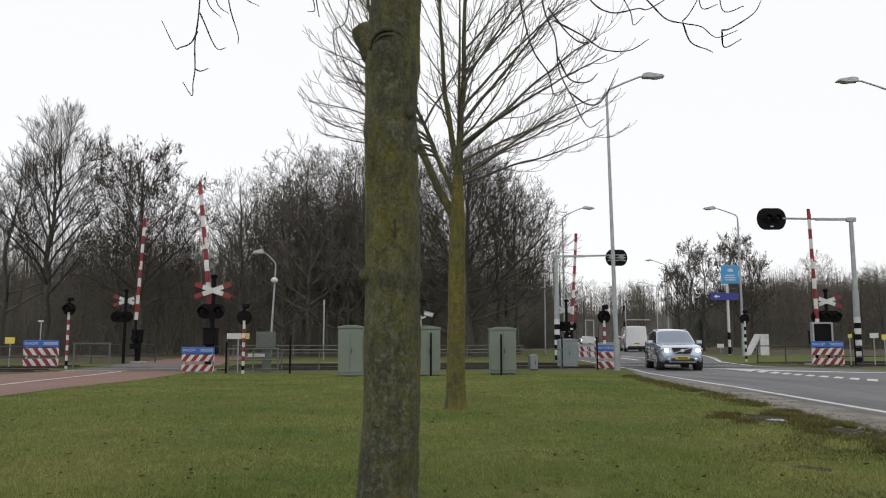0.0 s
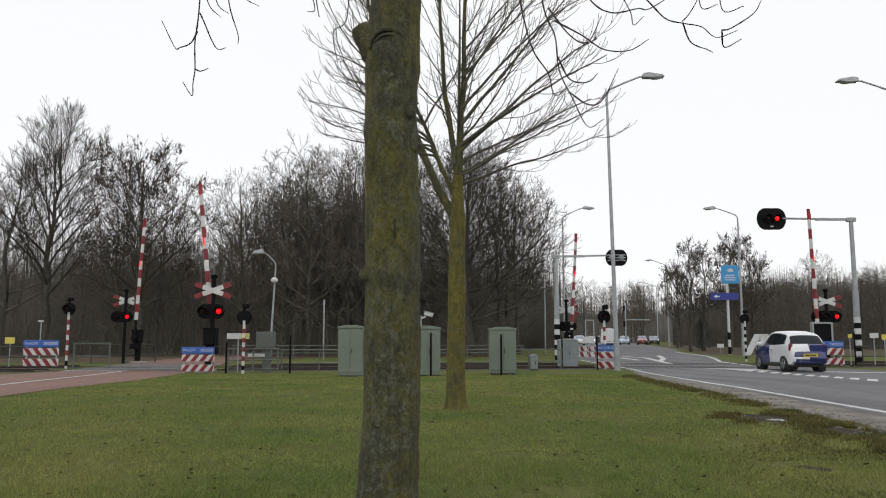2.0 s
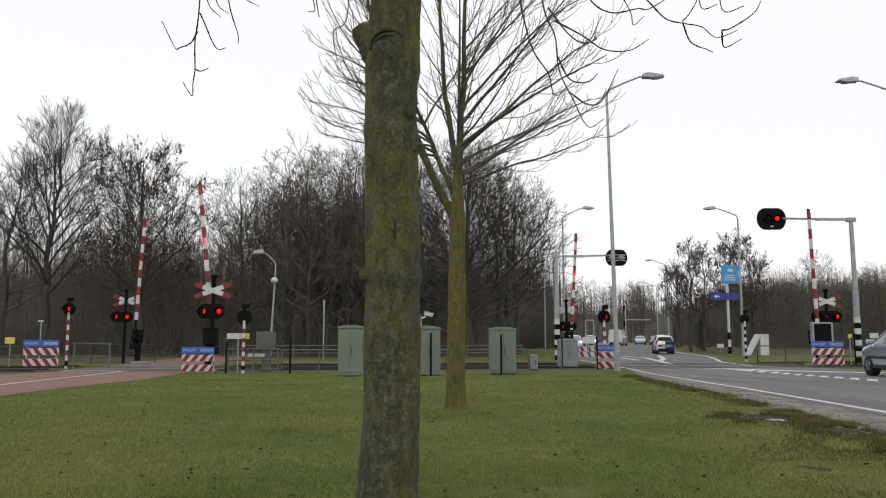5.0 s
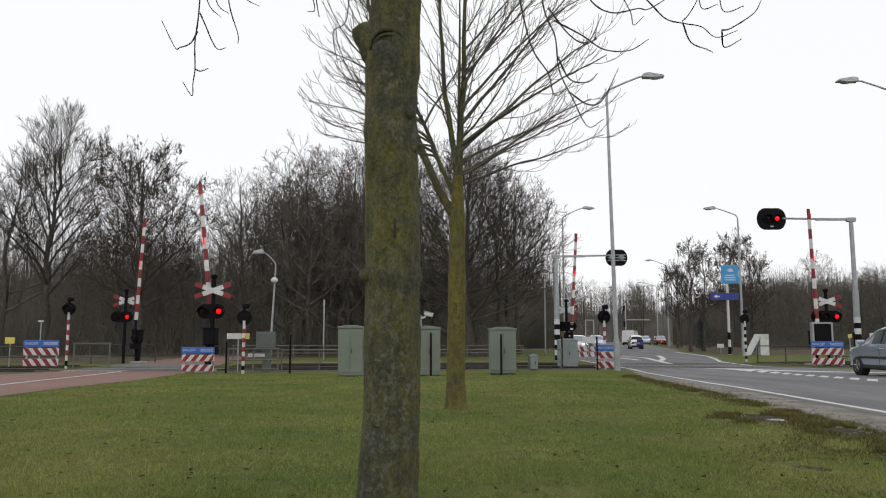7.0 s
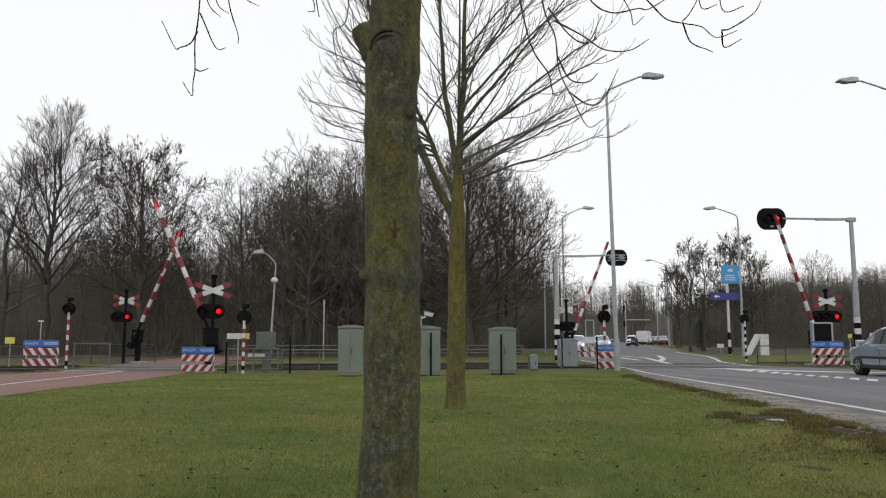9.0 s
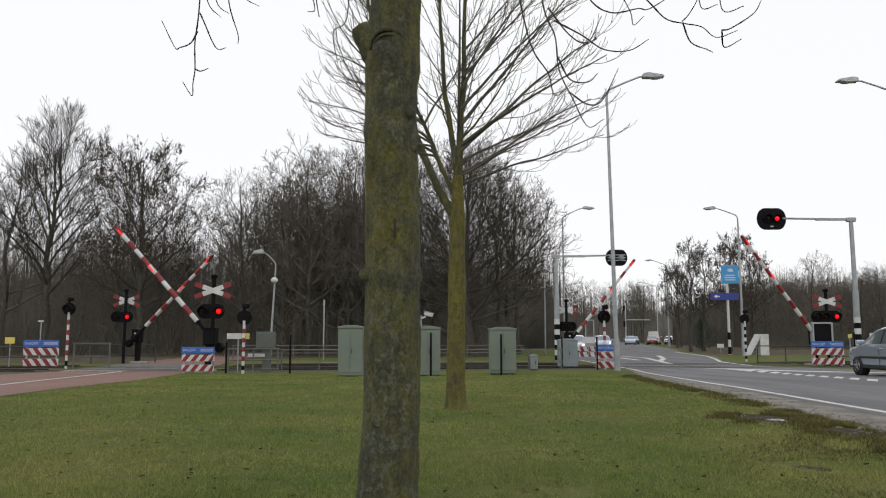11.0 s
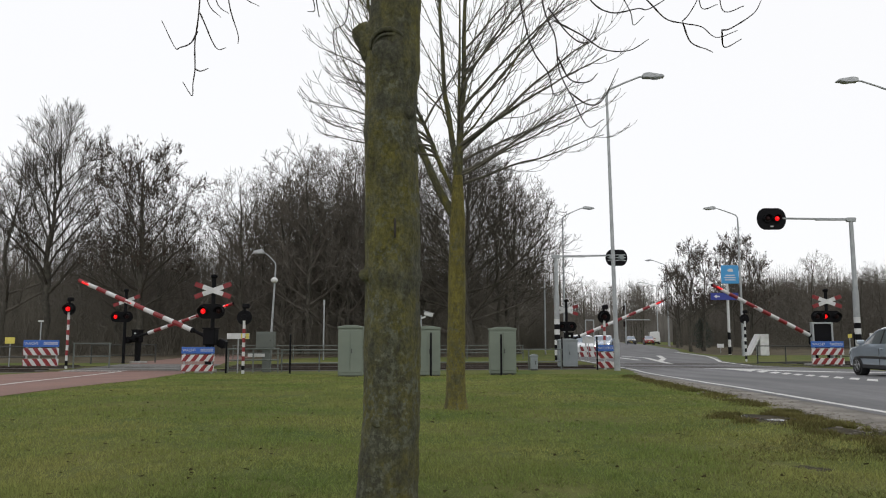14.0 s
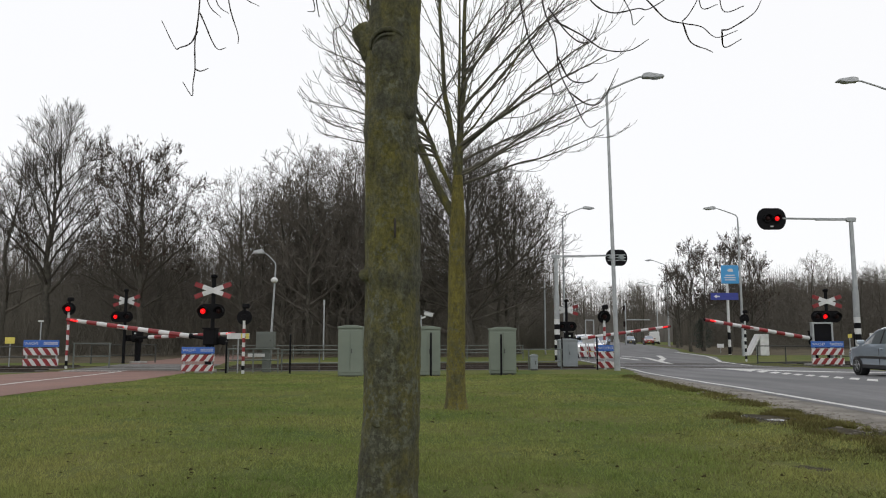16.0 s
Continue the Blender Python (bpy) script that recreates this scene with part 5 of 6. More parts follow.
street_lamp(on(6.76, 29.9) @ pose(0, 0, 0, 0, -0.75, 0), "tall grey street lamp with a bent arm", 10.9, 1.6, 0.85, 0.088)
street_lamp(on(18.9, 30.5), "tall grey street lamp across the road", 10.9, -1.9, 0.9, 0.088)
street_lamp(on(9.2, 58), "tall grey street lamp behind the crossing", 10.2, 1.7, 1.0, 0.095)
street_lamp(on(21.1, 54), "tall grey street lamp behind the crossing", 9.7, -1.7, 0.8, 0.095)
street_lamp(on(30.9, 105), "grey street lamp far along the road", 10.7, -2.2, 1.1, 0.12)
street_lamp(on(42.0, 150), "grey street lamp far along the road", 10.9, -3.0, 1.1, 0.13)
street_lamp(on(-9.45, 42) @ pose(0, 0, 0, 0, 2.2, 0), "short leaning grey street lamp behind the railway", 5.2, -0.8, 0.75, 0.07, 0.6)
dome = tagged(part("sensor_dome", ball(0.19, (0, 0, 0), (1, 1, 0.85)), WHITE, None, smooth=True), "grey dome clamped to a lamp post", "sensor")
dome.matrix_basis = pose(-9.27, 41.85, 4.2)
plate_on_post(on(-7.0, 45), "slim grey post with a small lamp", 0.12, 0.3, 3.35, GALV, r=0.045, name="path_lamp")
plate_on_post(on(-20.1, 38.3), "white slim post with a small bracket", 0.28, 0.08, 2.1, WHITE, r=0.03, name="path_lamp")
plate_on_post(on(8.0, 60), "tall thin grey pole behind the railway", 0.06, 0.2, 5.6, GALV, r=0.06, name="path_lamp")


def station_sign(m):
    s = thing("station_sign", m, "blue station signs on a tall banded post", "road sign")
    part("pole", rod((0, 0.06, 0), (0, 0.06, 6.2), 0.11, 0.09), WHITE, s)
    for k in range(2):
        part("black_band", rod((0, 0.06, 0.05 + k * 1.1), (0, 0.06, 0.6 + k * 1.1), 0.118), BLACK, s)
    sq = part("square_panel", box((1.36, 0.06, 1.42), (0.2, -0.08, 6.15), bevel=0.02), SKYBLUE, s, "light blue square panel")
    part("emblem", prism([(0.05 + 0.2 - 0.2, 6.36), (0.4, 6.36), (0.42, 6.5), (0.30, 6.6), (0.12, 6.58), (-0.02, 6.48)], 0.02, "Y", (0.02, -0.115, 0)), WHITE, sq)
    for z, w in ((6.08, 0.7), (5.9, 0.9), (5.72, 0.8)):
        part("text_bar", box((w, 0.012, 0.07), (0.2, -0.113, z), bevel=0), WHITE, sq)
    ar = part("arrow_panel", prism([(-1.35, 4.18), (0.78, 4.18), (0.78, 4.72), (-1.35, 4.72)], 0.06, "Y", (0, -0.08, 0), bevel=0.01), DEEPBLUE, s, "deep blue direction panel")
    part("arrow_mark", prism([(-1.1, 4.45), (-0.9, 4.6), (-0.9, 4.5), (-0.65, 4.5), (-0.65, 4.4), (-0.9, 4.4), (-0.9, 4.3)], 0.012, "Y", (0, -0.118, 0)), WHITE, ar)
    part("text_bar", box((0.9, 0.012, 0.12), (0.1, -0.118, 4.45), bevel=0), DEEPBLUE, ar)
    return s


station_sign(on(21.95, 58.8))


def white_shelter(m):
    """White hood with one slanting side, open underneath."""
    w = thing("white_shelter", m, "white box shelter with one slanting side", "shelter")
    part("hood", prism([(-0.72, 0.05), (-0.6, 0.05), (0.18, 1.42), (0.62, 1.42), (0.62, 0.05), (0.74, 0.05), (0.74, 1.55), (0.1, 1.55)], 0.9, "Y"), WHITE, w)
    part("glass_side", prism([(-0.60, 0.10), (-0.55, 0.10), (0.2, 1.38), (0.14, 1.38)], 0.86, "Y"), CLEAR_LAMP, w)
    part("cabinet", box((0.52, 0.8, 1.40), (0.40, 0, 0.74), bevel=0.02), WHITE, w, "white closed box")
    return w


white_shelter(on(22.4, 55.0, 0, 0.0))


def traffic_light(m):
    s = thing("traffic_light", m, "distant traffic light on a portal arm", "traffic light")
    part("pole", rod((0, 0, 0), (0, 0, 7.0), 0.12), GALV, s)
    part("arm", rod((0, 0, 4.2), (4.2, 0, 4.2), 0.08), GALV, s)
    for z in (6.2, 3.5):
        h = part("signal_head", box((0.32, 0.25, 0.9), (-0.25, -0.1, z), bevel=0.05), BLACK, s)
        for k in range(3):
            part("lens", rod((-0.25, -0.22, z + 0.28 - 0.28 * k), (-0.25, -0.25, z + 0.28 - 0.28 * k), 0.10), LENS_DARK, h)
    return s


traffic_light(on(31.0, 130))


def puddles():
    """Bare wet soil with shallow water where cars cut the verge."""
    def outline(a, b, seed, ragged):
        out = []
        for k in range(44):
            t = 2 * math.pi * k / 44
            q = 1 + ragged * noise.noise((math.cos(t) * 1.6 + seed * 1.37, math.sin(t) * 1.6, seed * 0.71)) + 0.35 * ragged * noise.noise((math.cos(t) * 5 + seed, math.sin(t) * 5, 2.0))
            out.append((a * q * math.cos(t), b * q * math.sin(t)))
        return out

    for i, (x, y, p, q) in enumerate(BARE):
        ob = part("mud_patch", prism(outline(p * 1.1, q * 1.1, i + 2, 0.8), 0.03, "Z", (x, y, lawn_z(x, y) - 0.008)), WET_MUD, None)
        tagged(ob, "bare wet mud trodden into the lawn", "mud", "mud patches")
    for x, y, a, b, seed in ((3.80, 9.95, 0.12, 0.09, 1), (4.02, 9.45, 0.10, 0.11, 3), (4.20, 9.86, 0.07, 0.10, 4), (4.66, 10.2, 0.14, 0.12, 5), (4.48, 10.02, 0.06, 0.05, 8), (3.66, 9.75, 0.05, 0.06, 9), (4.14, 9.66, 0.05, 0.05, 11), (3.90, 9.62, 0.06, 0.05, 12)):
        ob = part("puddle", prism(outline(a, b, seed, 0.9), 0.004, "Z", (x, y, lawn_z(x, y) + 0.009)), WATER, None)
        tagged(ob, "shallow rain puddle in the muddy verge", "puddle", "puddles")


puddles()


def shrub(m):
    rng = random.Random(3)
    s = thing("shrub", m, "small leafy weed at the lawn edge", "plant")
    V, F = [], []
    for k in range(160):
        a, e, q = rng.uniform(0, 6.28), rng.uniform(0.3, 1.5), rng.uniform(0.1, 0.32)
        p = Vector((math.cos(a) * math.cos(e), math.sin(a) * math.cos(e), math.sin(e))) * q
        u = Vector((rng.uniform(-1, 1), rng.uniform(-1, 1), rng.uniform(-0.3, 1))).normalized() * 0.05
        w = u.orthogonal().normalized() * 0.02
        b = len(V)
        V += [tuple(p - u), tuple(p + w), tuple(p + u), tuple(p - w)]
        F.append((b, b + 1, b + 2, b + 3))
    ob = new("foliage", mesh_of("foliage", V, F, BLADE))
    ob.parent = s
    return s


shrub(on(2.35, 26.4))


def evergreen(m):
    """A dark upright evergreen: stems and many drooping leaf sprays with gaps between them."""
    rng = random.Random(31)
    s = thing("evergreen_shrub", m, "dark evergreen shrub under the roadside trees", "shrub")
    V, F = [], []
    for k in range(7):
        a = rng.uniform(0, 6.28)
        tube([Vector((0.1 * math.cos(a), 0.1 * math.sin(a), 0)), Vector((0.4 * math.cos(a), 0.4 * math.sin(a), 1.4)), Vector((0.5 * math.cos(a), 0.5 * math.sin(a), 2.6))], [0.04, 0.025, 0.01], 5, V, F)
    ob = new("stems", mesh_of("stems", V, F, WOOD_TRUNK))
    ob.parent = s
    V, F = [], []
    for k in range(420):
        z = 0.25 + 2.9 * rng.random()
        wide = 0.95 * math.sin(math.pi * min(1, 0.18 + 0.8 * z / 3.2)) ** 0.8
        a, q = rng.uniform(0, 6.28), wide * math.sqrt(rng.random()) * (1 + 0.3 * noise.noise((z * 2, k, 0)))
        c = Vector((q * math.cos(a), q * math.sin(a), z))
        for i in range(9):
            u = Vector((rng.gauss(0, 1), rng.gauss(0, 1), rng.gauss(-0.3, 0.7))).normalized() * rng.uniform(0.05, 0.10)
            w = u.orthogonal().normalized() * 0.03
            p = c + Vector((rng.gauss(0, 0.09), rng.gauss(0, 0.09), rng.gauss(0, 0.07)))
            b = len(V)
            V += [tuple(p - u), tuple(p + w), tuple(p + u), tuple(p - w)]
            F.append((b, b + 1, b + 2, b + 3))
    ob = new("foliage", mesh_of("foliage", V, F, EVERGREEN))
    ob.parent = s
    return s


evergreen(on(25.7, 76))
plate_on_post(on(23.1, 64), "low white marker plate beside the road", 0.55, 0.32, 0.62, WHITE)

# ---------------------------------------------------------------- trees and woods
near_tree()
lawn_tree()
TREES = [bare_tree(11, 19.0, 0.32, 0.26, 22, (0.75, 1.1), 0.40, "tall bare deciduous tree at the wood's edge", kids=(5, 6, 8), fine=BRANCH, minr=0.0125, wide=0.66),
         bare_tree(12, 15.0, 0.22, 0.22, 17, (0.50, 1.0), 0.42, "bare deciduous tree with fine spreading twigs", minr=0.014, kids=(4, 5, 6)),
         bare_tree(23, 15.0, 0.26, 0.24, 22, (0.50, 1.0), 0.46, "bare tree with withered leaves at its twig ends", leaves=4200, fine=BRANCH, minr=0.0125, kids=(4, 6, 8), wide=0.8),
         bare_tree(14, 14.0, 0.2, 0.10, 18, (0.35, 1.0), 0.46, "bare bushy tree in the wood", minr=0.014, kids=(4, 5, 5), full=0.85, wide=0.95),
         bare_tree(15, 16.0, 0.22, 0.34, 13, (0.55, 1.0), 0.36, "slender bare tree in the wood", minr=0.014, kids=(4, 5, 5)),
         bare_tree(16, 15.4, 0.27, 0.20, 26, (0.20, 1.0), 0.46, "wide bare tree with a low heavy limb beside the railway", minr=0.0135, fine=BRANCH, kids=(4, 6, 8), stems=((0.0, 0.85, 2.6, 8.0, 0.13),), full=0.8, wide=0.8),
         bare_tree(17, 11.0, 0.15, 0.26, 17, (0.6, 1.05), 0.36, "slim roadside tree with withered leaves", leaves=900, fine=BRANCH, minr=0.0105, kids=(3, 4, 5), wide=0.7)]
# kind, x, y, turn and size of each tree
LAYOUT = [(0, -28.4, 55, 10, 0.95), (1, -32.6, 57, 0, 1.05), (2, -21.7, 54, 40, 1.0), (1, -25.5, 60, 310, 0.86), (1, -15.2, 58, 80, 0.95), (3, -12.6, 60, 120, 1.08), (1, -10.2, 57, 200, 1.06), (3, -8.6, 63, 20, 1.20), (3, -7.4, 60, 250, 1.20), (1, -6.0, 62, 90, 1.18), (1, -4.6, 57, 300, 1.14), (3, -1.6, 60, 40, 1.16), (4, 0.6, 66, 20, 1.1), (5, 2.1, 56, 0, 1.08), (1, 6.0, 61, 30, 0.98), (3, 1.0, 58, 170, 1.2), (1, 5.4, 66, 160, 1.05), (3, 4.4, 62, 110, 1.02),
          (3, 8.6, 84, 30, 0.78), (1, 10.6, 90, 75, 0.62), (3, 12.2, 97, 140, 0.55), (4, 14.2, 108, 200, 0.5), (3, 11.4, 93, 210, 0.55),
          (6, 22.6, 70, 20, 0.98), (6, 24.4, 72, 110, 0.95), (6, 26.2, 70, 70, 1.0), (6, 28.6, 73, 200, 1.10), (6, 30.4, 75, 330, 0.92), (6, 28.0, 92, 130, 1.0), (6, 29.8, 96, 250, 0.95), (1, 41.3, 85, 0, 0.72), (3, 50.5, 88, 0, 0.70)]
rng = random.Random(77)
for k in range(30):
    x = rng.uniform(-60, -17)
    LAYOUT.append((rng.choice((1, 3, 4, 3)), x, rng.uniform(62, 88), rng.uniform(0, 360), rng.uniform(0.62, 0.86)))
for k in range(24):
    y = rng.uniform(62, 86)
    LAYOUT.append((rng.choice((1, 3, 4, 3)), rng.uniform(-0.27, 0.08) * y, y, rng.uniform(0, 360), rng.uniform(0.85, 1.08)))
for k in range(34):
    x = rng.uniform(36, 74)
    LAYOUT.append((rng.choice((1, 3, 3)), x, rng.uniform(86, 116), rng.uniform(0, 360), rng.uniform(0.52, 0.70)))
for k in range(14):
    y = rng.uniform(165, 215)
    LAYOUT.append((rng.choice((1, 3, 4)), rng.uniform(0.13, 0.27) * y, y, rng.uniform(0, 360), rng.uniform(0.9, 1.1)))
first = set()
for k, x, y, rz, s in LAYOUT:
    t = copy_thing(TREES[k], pose(0, 0, 0)) if k in first else TREES[k]
    first.add(k)
    t.matrix_basis = on(x, y, rz) @ Matrix.Scale(s, 4)


def brushwood():
    """Dense bare undergrowth of the woods, as one tangle."""
    g = np.random.default_rng(4)
    V, F = [], []
    zones = ((-52, 5, 52, 78, 9000, 5.0), (14, 90, 78, 110, 9000, 3.4), (-90, -48, 48, 80, 2500, 4.0), (-75, 9, 80, 90, 7000, 6.5), (36, 100, 100, 113, 9000, 5.0), (1, 7.9, 76, 90, 5000, 6.0), (5, 12.5, 84, 94, 3500, 4.5))
    for x0, x1, y0, y1, n, h in zones:
        x, y = g.uniform(x0, x1, n), g.uniform(y0, y1, n)
        keep = (x < 8) | (x > 33) | (x < 0.14 * y)
        for a, b in zip(x[keep], y[keep]):
            z = ground_z(b)
            p = np.array([a, b, z])
            tall = h * (0.3 + 0.9 * g.random() ** 2) * (1 + 0.5 * noise.noise((a * 0.2, b * 0.2, 3)))
            for s in range(2):
                q = p + np.array([g.normal(0, 0.26) * tall, g.normal(0, 0.26) * tall, g.uniform(0.4, 0.6) * tall])
                i = len(V)
                r0, r1 = (0.013, 0.009) if s == 0 else (0.009, 0.004)
                for c, r in ((p, r0), (q, r1)):
                    V += [(c[0] + r, c[1], c[2]), (c[0] - r * 0.5, c[1] + r * 0.87, c[2]), (c[0] - r * 0.5, c[1] - r * 0.87, c[2])]
                F += [(i, i + 1, i + 4, i + 3), (i + 1, i + 2, i + 5, i + 4), (i + 2, i, i + 3, i + 5)]
                p = q
    ob = new("brushwood", mesh_of("brushwood", V, F, BRUSH))
    tagged(ob, "dense bare brown undergrowth of the wood", "undergrowth", kind="stuff")


brushwood()


def far_wood():
    """Plain bands of distant woodland behind everything else, whose tops fray out into stems and twigs."""
    g = random.Random(9)

    def band(where, steps, low, high, material, label):
        V, F = [], []
        for k in range(steps):
            x, y = where(k / steps)
            h = low(x) + (high(x) - low(x)) * g.random() ** 1.3 + 1.6 * noise.noise((x * 0.16, y * 0.16, 5))
            dx, dy = (b - a for a, b in zip((x, y), where((k + 1) / steps)))
            b = len(V)
            V += [(x, y, -1), (x + dx, y + dy, -1), (x + dx, y + dy, h * 0.9), (x + 0.5 * dx, y + 0.5 * dy, h * 1.06), (x, y, h * 0.9)]
            F.append((b, b + 1, b + 2, b + 3, b + 4))
        tagged(new("backdrop", mesh_of("backdrop", V, F, material)), label, "woodland", kind="structure")

    # horizon band, its distance haze painted in by the paler wood colour
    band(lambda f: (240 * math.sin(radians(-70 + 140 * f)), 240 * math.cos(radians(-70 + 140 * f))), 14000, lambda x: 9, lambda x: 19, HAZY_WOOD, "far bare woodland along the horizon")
    for d in (0, 5):
        left = lambda x: 3.0 * ease(-36, -22, x) + 2.5 * ease(9, 13, x)
        band(lambda f: (-105 + 119 * f, 92 + d + 0.1 * (105 - 119 * f)), 8000, lambda x: 8.0 - 0.6 * left(x), lambda x: 16.5 - left(x), DEEP_WOOD, "dense bare wood behind the first trees")
        band(lambda f: (37.5 + 106 * f, 124 + d - 0.1 * (37.5 + 106 * f)), 6500, lambda x: 8.2 * (0.3 + 0.7 * ease(36, 48, x)), lambda x: 12.0 * (0.45 + 0.55 * ease(36, 48, x)), DEEP_WOOD, "dense bare wood beside the road")


far_wood()


def bare_at(x, y):
    """True on the trodden wet places, whose outline is ragged."""
    return any(((x - a) / p) ** 2 + ((y - b) / q) ** 2 < 1 + 0.9 * noise.noise((x * 5, y * 5, a)) for a, b, p, q in BARE)


def grass_blades():
    """Short blades in uneven clumps, and the fallen leaves among them."""
    g = np.random.default_rng(8)
    n = 400000
    y = 4.2 + 21.4 * g.random(n) ** 1.4 + g.normal(0, 0.35, n)
    x = (g.random(n) * 2 - 1) * (0.66 * y + 0.6) * np.exp(g.normal(0, 0.12, n))
    # the lawn goes on round and behind the camera
    x, y = np.concatenate([x, g.uniform(-9, 4.5, 120000)]), np.concatenate([y, g.uniform(-7, 5, 120000)])
    n = len(x)
    lim = np.interp(y, [k[0] for k in LAWN_EDGE], [k[1] for k in LAWN_EDGE]) + g.normal(-0.10, 0.08, n)
    keep = (x < lim) & (x > np.interp(y, [k[0] for k in PATH_EDGE], [k[1] for k in PATH_EDGE]) + 0.05)
    keep &= np.array([bool(k) and not (2.5 < a < 5.2 and 5 < b < 11 and bare_at(a, b)) for a, b, k in zip(x, y, keep)])
    x, y = x[keep], y[keep]
    n = len(x)
    clump = np.array([0.6 * noise.noise((a * 1.3, b * 1.3, 0)) + 0.6 * noise.noise((a * 4.5, b * 4.5, 7)) for a, b in zip(x, y)])
    h = (0.010 + 0.034 * g.random(n) ** 2) * np.clip(1 + 1.3 * clump, 0.25, 2.4)
    a = g.uniform(0, 6.28, n)
    w = 0.0022 + 0.00034 * y
    reach = g.uniform(0.015, 0.06, n)
    z = np.array([lawn_z(p, q) for p, q in zip(x, y)]) - 0.006
    P = np.empty((n, 3, 3))
    P[:, 0] = np.stack([x - w * np.cos(a), y - w * np.sin(a), z], 1)
    P[:, 1] = np.stack([x + w * np.cos(a), y + w * np.sin(a), z], 1)
    P[:, 2] = np.stack([x - np.sin(a) * reach, y + np.cos(a) * reach, z + 0.006 + h], 1)
    me = bpy.data.meshes.new("grass")
    me.from_pydata(P.reshape(-1, 3).tolist(), [], np.arange(3 * n).reshape(-1, 3).tolist())
    me.materials.append(BLADE)
    tagged(new("grass", me), "short uneven winter grass blades of the lawn", "grass", kind="stuff")
    V, F = [], []
    for k in range(300):
        b = 3.2 + 13 * g.random() ** 1.5
        a = (g.random() * 2 - 1) * 0.6 * b
        if -7 < a < along(LAWN_EDGE, b) - 0.3:
            i, s, t = len(V), g.uniform(0.010, 0.026), g.uniform(0, 6.28)
            zz = lawn_z(a, b) + 0.026
            for m in range(5):
                u = t + m * 1.2566
                V.append((a + s * math.cos(u) * (1.5 if m == 0 else 1), b + s * math.sin(u), zz + g.uniform(0, 0.02)))
            F.append(tuple(range(i, i + 5)))
    tagged(new("fallen_leaves", mesh_of("fallen_leaves", V, F, FALLEN_LEAF)), "scattered withered brown leaves on the lawn", "leaves", kind="stuff")


grass_blades()


def verge_clods():
    """Small trodden crumbs and ragged dark tufts where the lawn meets the road's sandy shoulder."""
    g = random.Random(21)
    V, F = [], []
    for k in range(900):
        y = 4.6 + 20 * g.random() ** 1.3
        x = along(LAWN_EDGE, y) + g.gauss(0.12, 0.22)
        r, h, b = g.uniform(0.012, 0.045), g.uniform(0.006, 0.018), len(V)
        z = ground_z(y) + 0.005
        for i in range(7):
            a, q = 2 * math.pi * i / 7, r * g.uniform(0.6, 1.3)
            V += [(x + q * math.cos(a), y + q * math.sin(a), z), (x + 0.55 * q * math.cos(a), y + 0.55 * q * math.sin(a), z + h * g.uniform(0.5, 1.1))]
        for i in range(7):
            j = (i + 1) % 7
            F.append((b + 2 * i, b + 2 * j, b + 2 * j + 1, b + 2 * i + 1))
        F.append(tuple(b + 2 * i + 1 for i in range(7)))
    tagged(new("mud_clods", mesh_of("mud_clods", V, F, MUD)), "trodden wet mud crumbs along the road verge", "mud", kind="stuff")
    V, F = [], []

    def blade(x, y, h):
        a, w = g.uniform(0, 6.28), 0.0035 + 0.0004 * y
        z, b = lawn_z(x, y), len(V)
        V.extend([(x - w * math.cos(a), y - w * math.sin(a), z), (x + w * math.cos(a), y + w * math.sin(a), z), (x + g.gauss(0, 0.03), y + g.gauss(0, 0.03), z + h)])
        F.append((b, b + 1, b + 2))

    for k in range(30000):
        y = 4.2 + 20 * g.random() ** 1.4
        x = along(LAWN_EDGE, y) + g.gauss(-0.22, 0.12)
        if noise.noise((x * 1.3, y * 1.3, 9)) > -0.12:
            blade(x, y, g.uniform(0.02, 0.06))
    # taller dark lips of grass behind and round the bare places
    for a, b, p, q in BARE[:3]:
        for k in range(5000):
            t, d = g.uniform(0, 6.28), 1.05 + abs(g.gauss(0, 0.35))
            x, y = a + p * d * math.cos(t), b + q * d * math.sin(t)
            if x < along(LAWN_EDGE, y) - 0.02 and not bare_at(x, y) and noise.noise((x * 2.2, y * 2.2, 1)) > -0.15:
                blade(x, y, g.uniform(0.02, 0.07))
    # worn darker grass towards the near end of the verge
    for k in range(15000):
        y = 3.2 + 6 * g.random()
        x = along(LAWN_EDGE, y) - abs(g.gauss(0, 0.9))
        if noise.noise((x * 1.1, y * 1.1, 9)) > 0.0 and not bare_at(x, y):
            blade(x, y, g.uniform(0.012, 0.035))
    tagged(new("verge_grass", mesh_of("verge_grass", V, F, TUFT)), "ragged dark grass tufts along the road verge", "grass", kind="stuff")


verge_clods()

# ---------------------------------------------------------------- vehicles in motion


